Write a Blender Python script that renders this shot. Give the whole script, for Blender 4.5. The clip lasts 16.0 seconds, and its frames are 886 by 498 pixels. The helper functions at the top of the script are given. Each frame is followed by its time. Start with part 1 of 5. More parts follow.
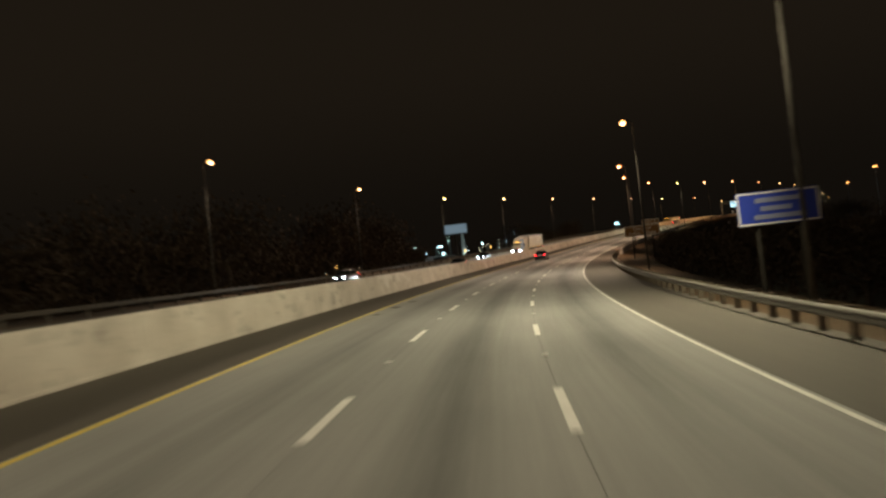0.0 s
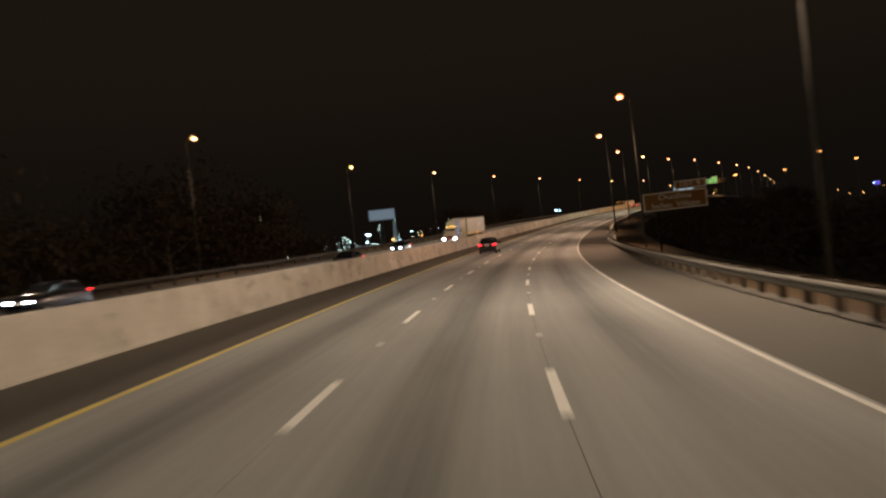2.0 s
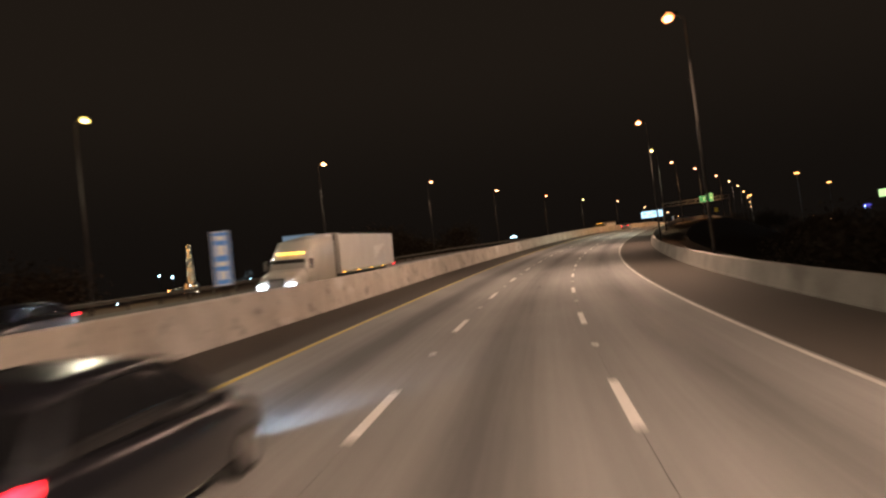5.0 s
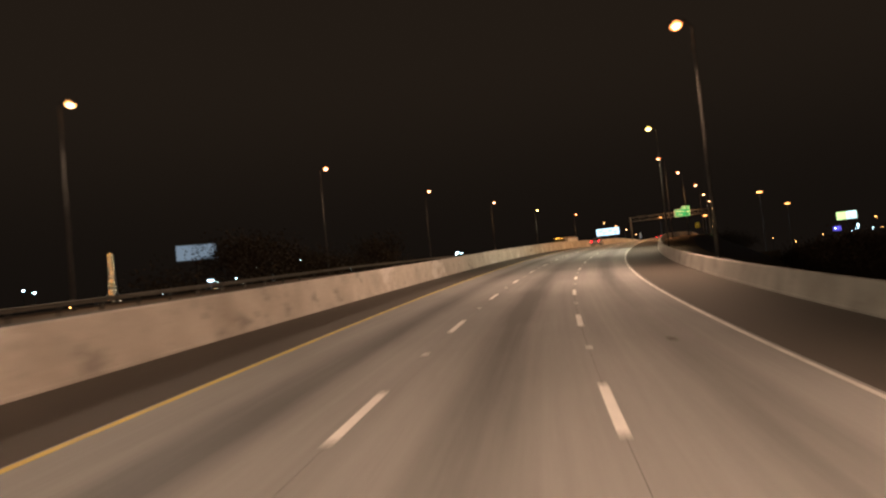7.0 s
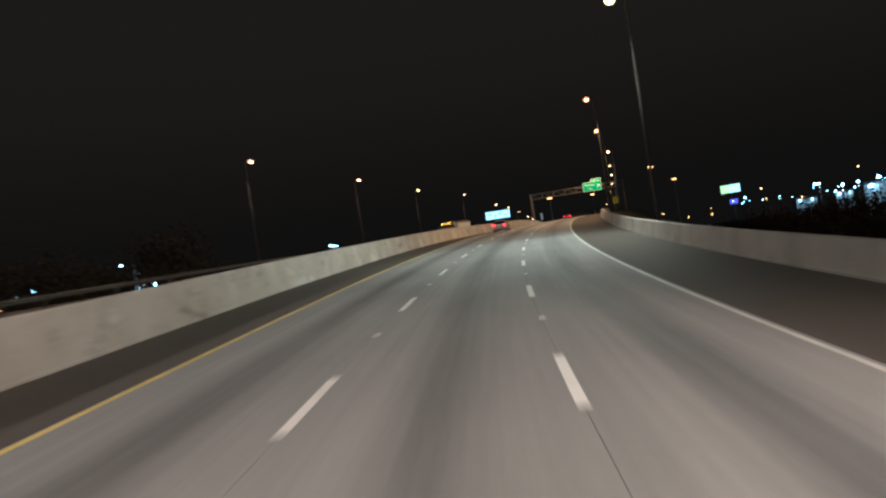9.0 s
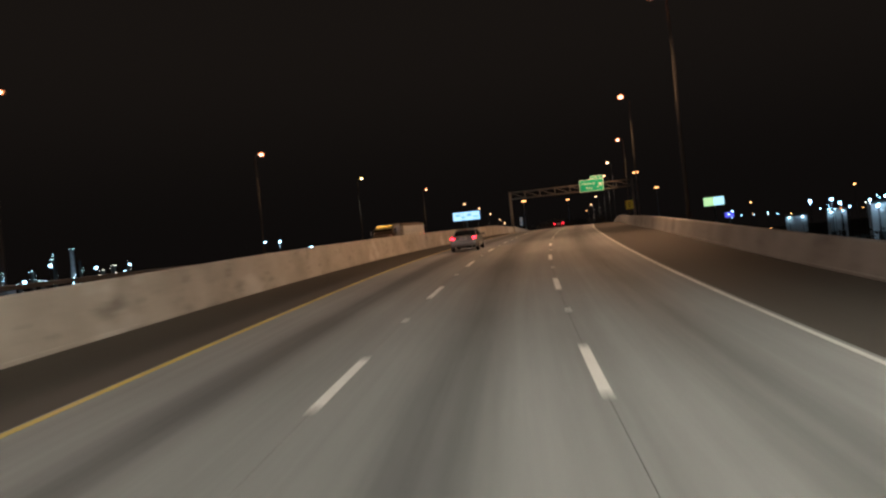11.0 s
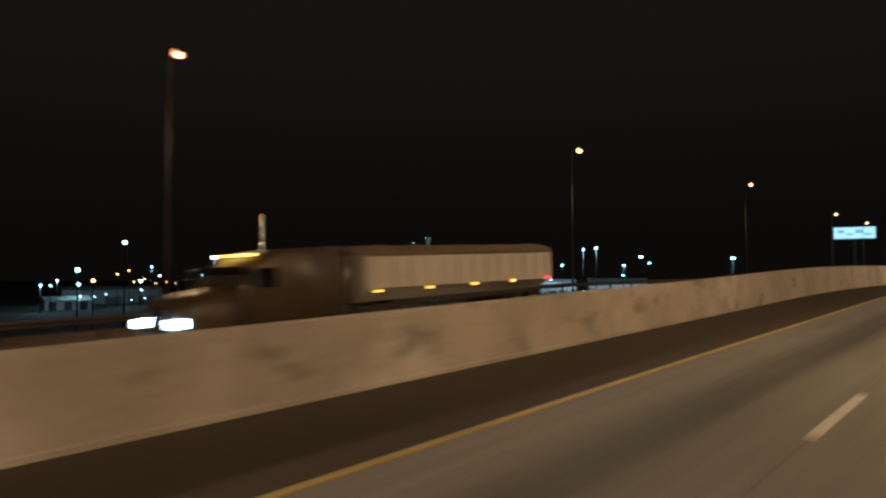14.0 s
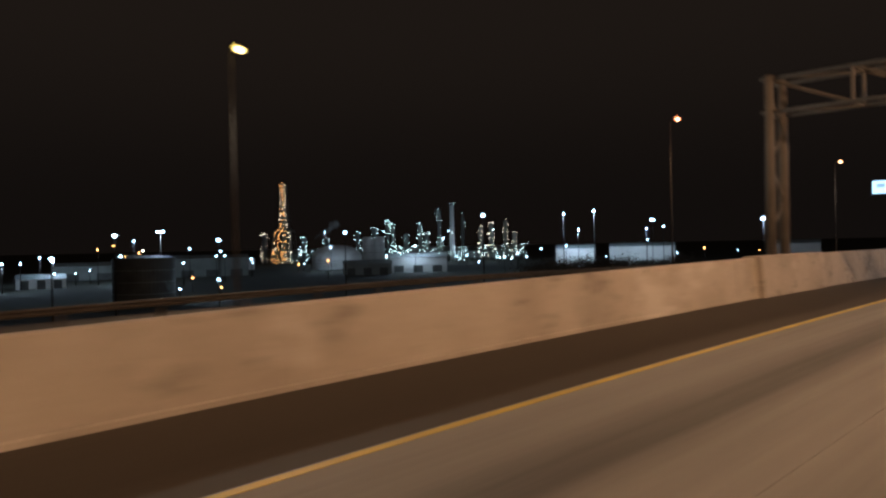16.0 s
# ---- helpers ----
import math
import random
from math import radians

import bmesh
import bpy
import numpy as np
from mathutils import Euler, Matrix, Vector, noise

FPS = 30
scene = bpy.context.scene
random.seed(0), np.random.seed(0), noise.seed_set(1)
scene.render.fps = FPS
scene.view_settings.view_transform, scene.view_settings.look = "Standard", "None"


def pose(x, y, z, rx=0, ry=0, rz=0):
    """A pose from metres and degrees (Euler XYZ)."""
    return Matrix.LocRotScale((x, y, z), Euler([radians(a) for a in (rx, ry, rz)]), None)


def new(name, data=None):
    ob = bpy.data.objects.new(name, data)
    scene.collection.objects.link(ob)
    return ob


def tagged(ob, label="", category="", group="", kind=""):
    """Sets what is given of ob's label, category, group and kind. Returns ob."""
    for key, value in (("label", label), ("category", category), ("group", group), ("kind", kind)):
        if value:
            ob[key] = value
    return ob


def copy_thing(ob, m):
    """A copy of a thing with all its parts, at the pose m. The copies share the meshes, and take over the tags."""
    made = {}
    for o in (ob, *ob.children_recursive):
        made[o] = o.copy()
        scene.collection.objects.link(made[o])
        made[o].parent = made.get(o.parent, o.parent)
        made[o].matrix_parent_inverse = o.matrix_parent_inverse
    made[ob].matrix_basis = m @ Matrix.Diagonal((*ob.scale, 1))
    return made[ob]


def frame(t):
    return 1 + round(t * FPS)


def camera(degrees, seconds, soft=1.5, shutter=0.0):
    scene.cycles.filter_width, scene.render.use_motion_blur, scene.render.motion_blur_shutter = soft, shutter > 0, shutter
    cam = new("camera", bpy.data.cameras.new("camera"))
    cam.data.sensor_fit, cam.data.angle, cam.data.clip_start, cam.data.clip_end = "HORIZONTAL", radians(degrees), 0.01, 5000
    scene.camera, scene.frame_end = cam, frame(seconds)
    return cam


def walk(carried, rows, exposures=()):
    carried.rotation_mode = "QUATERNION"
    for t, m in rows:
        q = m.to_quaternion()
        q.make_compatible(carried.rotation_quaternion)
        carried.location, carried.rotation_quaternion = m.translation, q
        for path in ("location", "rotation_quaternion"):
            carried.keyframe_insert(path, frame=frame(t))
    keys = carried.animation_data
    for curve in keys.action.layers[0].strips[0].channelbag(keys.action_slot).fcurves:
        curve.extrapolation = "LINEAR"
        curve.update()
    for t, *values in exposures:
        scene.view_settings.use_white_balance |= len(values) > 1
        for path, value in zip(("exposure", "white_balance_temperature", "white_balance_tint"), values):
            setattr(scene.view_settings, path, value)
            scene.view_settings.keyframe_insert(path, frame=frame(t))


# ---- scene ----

# ---------------- alignment of the motorway ----------------
# Station s runs along the middle lane, u is metres to the right, v metres above the pavement.
KNOTS = np.arange(-40.0, 761.0, 40.0)
KAPPA = np.array([1.88, 1.87, 1.86, 1.83, 1.75, 1.57, 1.54, 1.68, 1.67, 1.63, 1.56, 0.92, 0.28, -0.01, -0.24, -0.36, -0.37, -0.32, -0.24, -0.13, -0.02]) * 1e-3
GRADE = np.array([0.37, 0.71, 1.04, 1.34, 1.58, 2.23, 3.22, 4.48, 5.09, 5.6, 5.5, 4.14, 3.62, 2.56, 1.32, 0.25, -0.51, -1.03, -1.38, -1.64, -1.88]) * 1e-2
BANK = np.array([3.98, 4.23, 4.48, 4.7, 4.23, 3.85, 4.15, 3.79, 3.66, 3.34, 1.66, -0.96, -2.44, -3.31, -4.08, -4.79, -5.0, -4.58, -3.98, -3.38, -2.81]) * 1e-2
STEP = 2.0
STATION = np.arange(-200.0, 1401.0, STEP)
ZERO = int((0 - STATION[0]) / STEP)


def running(values):
    total = np.concatenate([[0], np.cumsum((values[1:] + values[:-1]) / 2 * STEP)])
    return total - total[ZERO]


HEADING = running(np.interp(STATION, np.append(KNOTS, 800), np.append(KAPPA, 0)))
EAST, NORTH = running(np.sin(HEADING)), running(np.cos(HEADING))
LEVEL = running(np.interp(STATION, [-200, *KNOTS, 900], [0, *GRADE, 0]))
TILT = np.interp(STATION, [*KNOTS, 900], [*BANK, 0])
CREST = running(np.interp(STATION, [440, 460, 482, 540, 600], [0, 0.021, 0.025, 0.025, 0]))  # the climb eases off into a crest
CLIMB, LEVEL = LEVEL, LEVEL - CREST


def dip(s, u):
    """How far the crest, its turning bank and the shoulder's own fall lower the pavement."""
    return np.interp(s, STATION, CREST) + max(u - 2.0, 0.0) * np.interp(s, [385, 415, 470, 800], [0, 0.03, 0.02, 0.02]) + max(u, -13.0) * np.interp(s, [430, 480, 560, 700], [0, 0.03, 0.03, 0])


def at(s, u=0.0, v=0.0):
    h = np.interp(s, STATION, HEADING)
    return Vector((np.interp(s, STATION, EAST) + u * math.cos(h), np.interp(s, STATION, NORTH) - u * math.sin(h),
                   np.interp(s, STATION, CLIMB) - dip(s, u) - u * math.tan(np.interp(s, STATION, TILT)) + v))


def heading(s):
    return math.degrees(np.interp(s, STATION, HEADING))


def on_road(s, u, v=0.0, turn=0.0):
    """Pose on the pavement: local +y points along the road, +x to its right."""
    grade = math.degrees(math.atan(np.interp(s, STATION, np.gradient(LEVEL, STEP))))
    return Matrix.Translation(at(s, u, v)) @ pose(0, 0, 0, 0, 0, -heading(s) + turn) @ pose(0, 0, 0, grade if turn == 0 else -grade, math.degrees(np.interp(s, STATION, TILT)) * (1 if turn == 0 else -1), 0)


def upright(s, u, v=0.0, turn=0.0):
    return Matrix.Translation(at(s, u, v)) @ pose(0, 0, 0, 0, 0, -heading(s) + turn)


# ---------------- camera ----------------
EYE_HEIGHT = 2.44


def seat(s, d, yaw, pitch, roll):
    return Matrix.Translation(at(s, d, EYE_HEIGHT)) @ pose(0, 0, 0, 0, 0, -heading(s) - yaw) @ pose(0, 0, 0, 90 + pitch) @ pose(0, 0, 0, 0, 0, -roll)


cam = camera(61.8, 16.0, soft=2.3, shutter=0.8)
PATH = [  # seconds, station, offset, yaw from the road, pitch, roll
    (0.0, 62.11, 1.00, -3.04, 1.74, 6.14),
    (0.5, 74.05, 1.12, -3.24, 0.75, 4.99),
    (1.0, 86.72, 1.18, -3.30, 1.37, 7.74),
    (1.5, 99.24, 1.22, -2.52, 0.57, 9.07),
    (2.0, 111.22, 1.15, -3.20, 0.33, 6.35),
    (2.5, 123.75, 1.20, -3.94, 0.97, 6.30),
    (3.0, 135.82, 1.14, -4.74, 1.01, 5.19),
    (3.5, 147.95, 1.05, -5.2, 1.2, 5.4),
    (4.0, 160.1, 0.95, -5.6, 1.5, 5.9),
    (4.5, 172.3, 0.85, -5.9, 1.9, 6.3),
    (5.0, 184.5, 0.78, -6.15, 2.2, 6.6),
    (5.5, 196.77, 0.75, -6.24, 2.47, 6.64),
    (6.0, 208.75, 0.81, -6.08, 3.01, 5.79),
    (6.5, 221.48, 0.93, -5.65, 3.41, 5.58),
    (7.0, 233.45, 1.03, -6.56, 2.96, 5.50),
    (7.5, 245.32, 1.02, -6.90, 3.05, 6.10),
    (8.0, 258.12, 1.10, -5.80, 2.40, 10.32),
    (8.5, 270.11, 1.06, -3.71, 2.58, 10.29),
    (9.0, 282.59, 1.00, -2.82, 1.03, 8.44),
    (9.5, 294.7, 0.97, -3.1, 0.8, 7.7),
    (10.0, 306.8, 0.94, -3.7, 0.75, 7.0),
    (10.5, 318.9, 0.92, -4.3, 0.7, 6.3),
    (11.0, 331.0, 0.90, -4.9, 0.65, 5.6),
    (11.5, 343.08, 0.89, -5.45, 0.58, 4.91),
    (12.0, 355.15, 0.89, -5.91, -0.25, 2.53),
    (12.5, 366.98, 0.76, -6.59, 0.61, 0.07),
    (13.0, 378.95, 0.56, -21.33, 1.95, 0.76),
    (13.5, 391.05, 0.45, -33.21, 2.15, 0.25),
    (14.0, 403.25, 0.45, -38.75, 2.22, 0.03),
    (14.5, 415.51, 0.55, -41.00, 2.12, 1.05),
    (15.0, 427.38, 0.67, -41.69, 1.62, 0.73),
    (15.5, 438.56, 0.77, -42.70, 0.86, 1.19),
    (16.0, 449.68, 0.76, -44.22, -0.43, 1.19),
]
EXPOSURE = [  # seconds, stops, kelvin, tint
    (0.0, 0.25, 6050, -2), (0.5, 0.08, 6200, 5), (1.0, 0.2, 6200, 9), (1.5, 0.25, 5850, 3), (2.0, 0.15, 6100, 6), (2.5, 0.1, 6300, 8), (3.0, 0.2, 5850, 4), (5.5, 0.42, 5700, 9), (6.5, 0.45, 6300, 13), (7.0, 0.6, 6000, 9), (7.5, 0.65, 5200, 0),
    (8.0, 0.45, 4800, -4), (8.5, 0.3, 5000, 0), (9.0, 0.52, 4500, -3), (10.2, 0.12, 5200, 5), (11.5, -0.1, 4800, 9), (12.0, -0.1, 4550, 9), (12.5, -0.02, 4700, 11), (13.0, -0.05, 4350, 3), (13.5, 0.08, 4650, 3), (14.0, -0.22, 4950, -6), (14.5, 0.0, 5800, -6),
    (15.0, 0.22, 5450, -5), (15.5, 0.4, 5500, -4), (16.0, 0.3, 5400, 13)]
walk(cam, [(row[0], seat(*row[1:])) for row in PATH], EXPOSURE)

# ---------------- night sky and exposure ----------------
world = bpy.data.worlds.new("night")
scene.world = world
world.use_nodes = True
# Town glow: a dull brownish haze; its brightening overhead also stands for windscreen glare.
sky_nodes, sky_links = world.node_tree.nodes, world.node_tree.links
sky_way, sky_split, sky_fall, sky_mix = (sky_nodes.new(k) for k in ("ShaderNodeTexCoord", "ShaderNodeSeparateXYZ", "ShaderNodeMapRange", "ShaderNodeMix"))
sky_links.new(sky_way.outputs["Generated"], sky_split.inputs[0])
sky_links.new(sky_split.outputs[2], sky_fall.inputs[0])
sky_fall.interpolation_type = "SMOOTHERSTEP"
sky_fall.inputs[1].default_value, sky_fall.inputs[2].default_value = 0.0, 0.34
sky_mix.data_type = "RGBA"
sky_mix.inputs["A"].default_value, sky_mix.inputs["B"].default_value = (0.0048, 0.0033, 0.0023, 1), (0.0106, 0.0069, 0.0043, 1)
sky_links.new(sky_fall.outputs[0], sky_mix.inputs["Factor"])
sky_links.new(sky_mix.outputs["Result"], sky_nodes["Background"].inputs[0])
DEEP = (1.0, 0.50, 0.20)
SODIUM, AMBER, HALIDE = (1.0, 0.60, 0.37), (1.0, 0.71, 0.48), (1.0, 0.79, 0.50)
LAMP_WATTS = 10500


# ---------------- materials ----------------
def material(name, colour, rough=0.6, metal=0.0, second=None, scale=3.0, bump=0.0, bump_scale=60.0, spec=0.4, coat=0.0):
    m = bpy.data.materials.new(name)
    m.use_nodes = True
    n, l = m.node_tree.nodes, m.node_tree.links
    b = n["Principled BSDF"]
    b.inputs["Base Color"].default_value = (*colour, 1)
    b.inputs["Roughness"].default_value = rough
    b.inputs["Metallic"].default_value = metal
    b.inputs["Specular IOR Level"].default_value = spec
    b.inputs["Coat Weight"].default_value = coat
    co = n.new("ShaderNodeTexCoord")
    if second:
        big, fine, ramp, mix = n.new("ShaderNodeTexNoise"), n.new("ShaderNodeTexNoise"), n.new("ShaderNodeMath"), n.new("ShaderNodeMix")
        big.inputs["Scale"].default_value, big.inputs["Detail"].default_value = scale, 5
        fine.inputs["Scale"].default_value, fine.inputs["Detail"].default_value = scale * 14, 3
        l.new(co.outputs["Object"], big.inputs["Vector"])
        l.new(co.outputs["Object"], fine.inputs["Vector"])
        ramp.operation = "MULTIPLY_ADD"
        ramp.inputs[1].default_value = 0.35
        l.new(fine.outputs["Fac"], ramp.inputs[0])
        l.new(big.outputs["Fac"], ramp.inputs[2])
        rng = n.new("ShaderNodeMapRange")
        rng.inputs[1].default_value, rng.inputs[2].default_value = 0.42, 0.95
        l.new(ramp.outputs[0], rng.inputs[0])
        mix.data_type = "RGBA"
        mix.inputs["A"].default_value, mix.inputs["B"].default_value = (*colour, 1), (*second, 1)
        l.new(rng.outputs[0], mix.inputs["Factor"])
        l.new(mix.outputs["Result"], b.inputs["Base Color"])
    if bump:
        g, bm_ = n.new("ShaderNodeTexNoise"), n.new("ShaderNodeBump")
        g.inputs["Scale"].default_value, g.inputs["Detail"].default_value = bump_scale, 4
        bm_.inputs["Strength"].default_value, bm_.inputs["Distance"].default_value = bump, 0.02
        l.new(co.outputs["Object"], g.inputs["Vector"])
        l.new(g.outputs["Fac"], bm_.inputs["Height"])
        l.new(bm_.outputs["Normal"], b.inputs["Normal"])
    return m


def glowing(name, colour, strength, clear=0.0):
    """A surface that gives off light; clear: how far one sees through it, as through a diffusing bowl."""
    m = bpy.data.materials.new(name)
    m.use_nodes = True
    b = m.node_tree.nodes["Principled BSDF"]
    b.inputs["Base Color"].default_value = (*[c * 0.5 for c in colour], 1)
    b.inputs["Emission Color"].default_value = (*colour, 1)
    b.inputs["Emission Strength"].default_value = strength
    b.inputs["Alpha"].default_value = 1 - clear
    return m


def pavement_material(name, pale, dark, lanes, seed):
    """Worn pavement: the strip's own coordinates (metres across, metres along) carry oil bands, wheel paths, stains and grain."""
    m = bpy.data.materials.new(name)
    m.use_nodes = True
    n, l = m.node_tree.nodes, m.node_tree.links
    b = n["Principled BSDF"]
    uv, sep = n.new("ShaderNodeUVMap"), n.new("ShaderNodeSeparateXYZ")
    l.new(uv.outputs[0], sep.inputs[0])

    def maths(op, a, c=None):
        k = n.new("ShaderNodeMath")
        k.operation = op
        for i, x in enumerate((a, c)):
            if x is None:
                continue
            if isinstance(x, (int, float)):
                k.inputs[i].default_value = x
            else:
                l.new(x, k.inputs[i])
        return k.outputs[0]

    def noise_of(sx, sy, detail, off):
        mp, t = n.new("ShaderNodeMapping"), n.new("ShaderNodeTexNoise")
        mp.inputs["Scale"].default_value, mp.inputs["Location"].default_value = (sx, sy, 1), (off, off * 1.7, seed)
        l.new(uv.outputs[0], mp.inputs[0])
        l.new(mp.outputs[0], t.inputs["Vector"])
        t.inputs["Scale"].default_value, t.inputs["Detail"].default_value = 1, detail
        return t.outputs["Fac"]

    long_stain, patch, grain, scrub = noise_of(0.7, 0.02, 5, 3), noise_of(0.35, 0.1, 6, 9), noise_of(9, 9, 4, 1), noise_of(4.5, 0.07, 4, 5)
    tone = maths("ADD", maths("MULTIPLY", long_stain, 0.6), maths("ADD", maths("MULTIPLY", patch, 0.55), maths("MULTIPLY", grain, 0.25)))
    tone = maths("ADD", maths("SUBTRACT", tone, 0.62), maths("MULTIPLY", scrub, 0.30))
    if lanes:  # oil-darkened middle of each lane
        across = maths("ABSOLUTE", maths("SUBTRACT", maths("FRACT", maths("ADD", maths("DIVIDE", sep.outputs[0], 3.813), 0.5)), 0.5))
        drip = n.new("ShaderNodeMapRange")
        drip.interpolation_type = "SMOOTHSTEP"
        drip.inputs[1].default_value, drip.inputs[2].default_value, drip.inputs[3].default_value, drip.inputs[4].default_value = 0.02, 0.27, 1.0, 0.0
        l.new(across, drip.inputs[0])
        tone = maths("ADD", tone, maths("MULTIPLY", drip.outputs[0], maths("ADD", 0.1, maths("MULTIPLY", long_stain, 0.55))))
    rng, mix = n.new("ShaderNodeMapRange"), n.new("ShaderNodeMix")
    l.new(tone, rng.inputs[0])
    rng.inputs[1].default_value, rng.inputs[2].default_value = 0.05, 0.75
    mix.data_type = "RGBA"
    mix.inputs["A"].default_value, mix.inputs["B"].default_value = (*pale, 1), (*dark, 1)
    l.new(rng.outputs[0], mix.inputs["Factor"])
    l.new(mix.outputs["Result"], b.inputs["Base Color"])
    rough = maths("SUBTRACT", 0.88, maths("MULTIPLY", rng.outputs[0], 0.22))
    l.new(rough, b.inputs["Roughness"])
    b.inputs["Specular IOR Level"].default_value = 0.2
    bump = n.new("ShaderNodeBump")
    bump.inputs["Strength"].default_value, bump.inputs["Distance"].default_value = 0.25, 0.01
    l.new(grain, bump.inputs["Height"])
    l.new(bump.outputs["Normal"], b.inputs["Normal"])
    return m


CONCRETE_ROAD = pavement_material("worn_concrete_pavement", (0.35, 0.355, 0.355), (0.13, 0.133, 0.138), True, 2)
SHOULDER = pavement_material("dirty_shoulder_asphalt", (0.102, 0.092, 0.082), (0.058, 0.052, 0.047), False, 7)
SHOULDER_PALE = pavement_material("pale_shoulder_concrete", (0.130, 0.122, 0.110), (0.070, 0.065, 0.059), False, 4)
SEALANT = material("joint_sealant", (0.10, 0.10, 0.096), 0.8)
DARK_STEEL = material("weathered_dark_bronze_steel", (0.03, 0.028, 0.025), 0.9, 0.0, second=(0.02, 0.018, 0.016), scale=3, spec=0.1)
POLE_STEEL = material("dull_galvanised_pole", (0.085, 0.08, 0.072), 0.85, 0.0, second=(0.055, 0.05, 0.045), scale=3, spec=0.15)
BARRIER = material("stained_barrier_concrete", (0.58, 0.55, 0.495), 0.85, second=(0.37, 0.335, 0.29), scale=0.5, bump=0.3, bump_scale=18)


def smudge(m, colour, scale, low, high, amount):
    """Lay blotches of another tone over a material: tyre rub, soot, painted-over patches."""
    n, l = m.node_tree.nodes, m.node_tree.links
    base = n["Principled BSDF"].inputs["Base Color"]
    was = base.links[0].from_socket
    co, mp, t, rng, mix = n.new("ShaderNodeTexCoord"), n.new("ShaderNodeMapping"), n.new("ShaderNodeTexNoise"), n.new("ShaderNodeMapRange"), n.new("ShaderNodeMix")
    mp.inputs["Scale"].default_value = (scale, scale, scale * 1.6)
    mp.inputs["Location"].default_value = (low * 31, high * 17, 0)
    t.inputs["Scale"].default_value, t.inputs["Detail"].default_value, t.inputs["Roughness"].default_value = 1, 7, 0.62
    l.new(co.outputs["Object"], mp.inputs[0])
    l.new(mp.outputs[0], t.inputs["Vector"])
    l.new(t.outputs["Fac"], rng.inputs[0])
    rng.inputs[1].default_value, rng.inputs[2].default_value, rng.inputs[4].default_value = low, high, amount
    mix.data_type = "RGBA"
    l.new(rng.outputs[0], mix.inputs["Factor"])
    l.new(was, mix.inputs["A"])
    mix.inputs["B"].default_value = (*colour, 1)
    l.new(mix.outputs["Result"], base)


smudge(BARRIER, (0.17, 0.16, 0.145), 0.28, 0.55, 0.70, 0.30)
smudge(BARRIER, (0.74, 0.73, 0.70), 0.16, 0.58, 0.64, 0.55)
smudge(BARRIER, (0.12, 0.11, 0.10), 0.62, 0.58, 0.66, 0.48)
smudge(BARRIER, (0.10, 0.095, 0.085), 1.3, 0.61, 0.70, 0.48)
PARAPET = material("weathered_parapet_concrete", (0.48, 0.46, 0.42), 0.85, second=(0.30, 0.28, 0.25), scale=0.6, bump=0.3, bump_scale=18)
smudge(PARAPET, (0.13, 0.12, 0.11), 0.35, 0.55, 0.72, 0.6)
WHITE_PAINT = material("white_road_paint", (0.90, 0.90, 0.89), 0.5, second=(0.74, 0.74, 0.73), scale=3, bump=0.2, bump_scale=90)
EDGE_PAINT = material("worn_white_edge_paint", (0.74, 0.74, 0.72), 0.55, second=(0.46, 0.46, 0.45), scale=1.2, bump=0.2, bump_scale=90)
YELLOW_PAINT = material("yellow_road_paint", (0.76, 0.60, 0.08), 0.6, second=(0.46, 0.37, 0.12), scale=1.4, bump=0.2, bump_scale=90)
GALVANISED = material("galvanised_steel", (0.27, 0.265, 0.25), 0.65, 0.35, second=(0.17, 0.165, 0.155), scale=4, bump=0.05)
DULL_RAIL = material("dull_rusted_rail", (0.085, 0.075, 0.06), 0.85, 0.0, second=(0.05, 0.043, 0.035), scale=2)
WOOD_POST = material("treated_timber_post", (0.14, 0.118, 0.092), 0.85, second=(0.09, 0.073, 0.056), scale=8, bump=0.4, bump_scale=40)
GRASS = material("rough_verge_grass", (0.044, 0.028, 0.013), 0.95, second=(0.075, 0.044, 0.020), scale=0.4, bump=0.8, bump_scale=6)
EARTH = material("dark_plain_soil_and_grass", (0.02, 0.024, 0.013), 0.95, second=(0.034, 0.034, 0.02), scale=0.02, bump=0.6, bump_scale=1)
BARK = material("rough_bark", (0.06, 0.045, 0.032), 0.9, second=(0.035, 0.027, 0.02), scale=6, bump=0.6, bump_scale=25)
LEAF = material("dry_dark_leaves", (0.028, 0.019, 0.010), 0.9, second=(0.043, 0.026, 0.0125), scale=1.5)
RUBBER = material("black_rubber", (0.02, 0.02, 0.02), 0.8)
RIM = material("alloy_rim", (0.5, 0.5, 0.5), 0.3, 0.9)
GLASS_DARK = material("dark_car_glass", (0.012, 0.013, 0.015), 0.06, spec=0.6)
BLACK_TRIM = material("black_plastic_trim", (0.025, 0.025, 0.025), 0.5)
PLATE = material("white_plate", (0.7, 0.7, 0.72), 0.4)
BAR_GREY = material("grey_print_bar", (0.2, 0.22, 0.3), 0.5)
TAIL = glowing("lit_red_tail_lamp", (1.0, 0.012, 0.02), 13)
RED_LENS = material("unlit_red_lens", (0.22, 0.01, 0.01), 0.2, coat=0.5)
HEADLAMP = glowing("lit_white_headlamp", (0.85, 0.93, 1.0), 25)
MARKER = glowing("amber_marker_lamp", (1.0, 0.45, 0.04), 10)
SIGN_BACK = material("aluminium_sign_back", (0.5, 0.5, 0.5), 0.4, 0.8)
SIGN_BROWN = material("brown_reflective_sheet", (0.29, 0.145, 0.036), 0.45, second=(0.26, 0.13, 0.034), scale=2)
SIGN_GREEN = material("green_reflective_sheet", (0.015, 0.42, 0.22), 0.4, second=(0.012, 0.38, 0.2), scale=2)
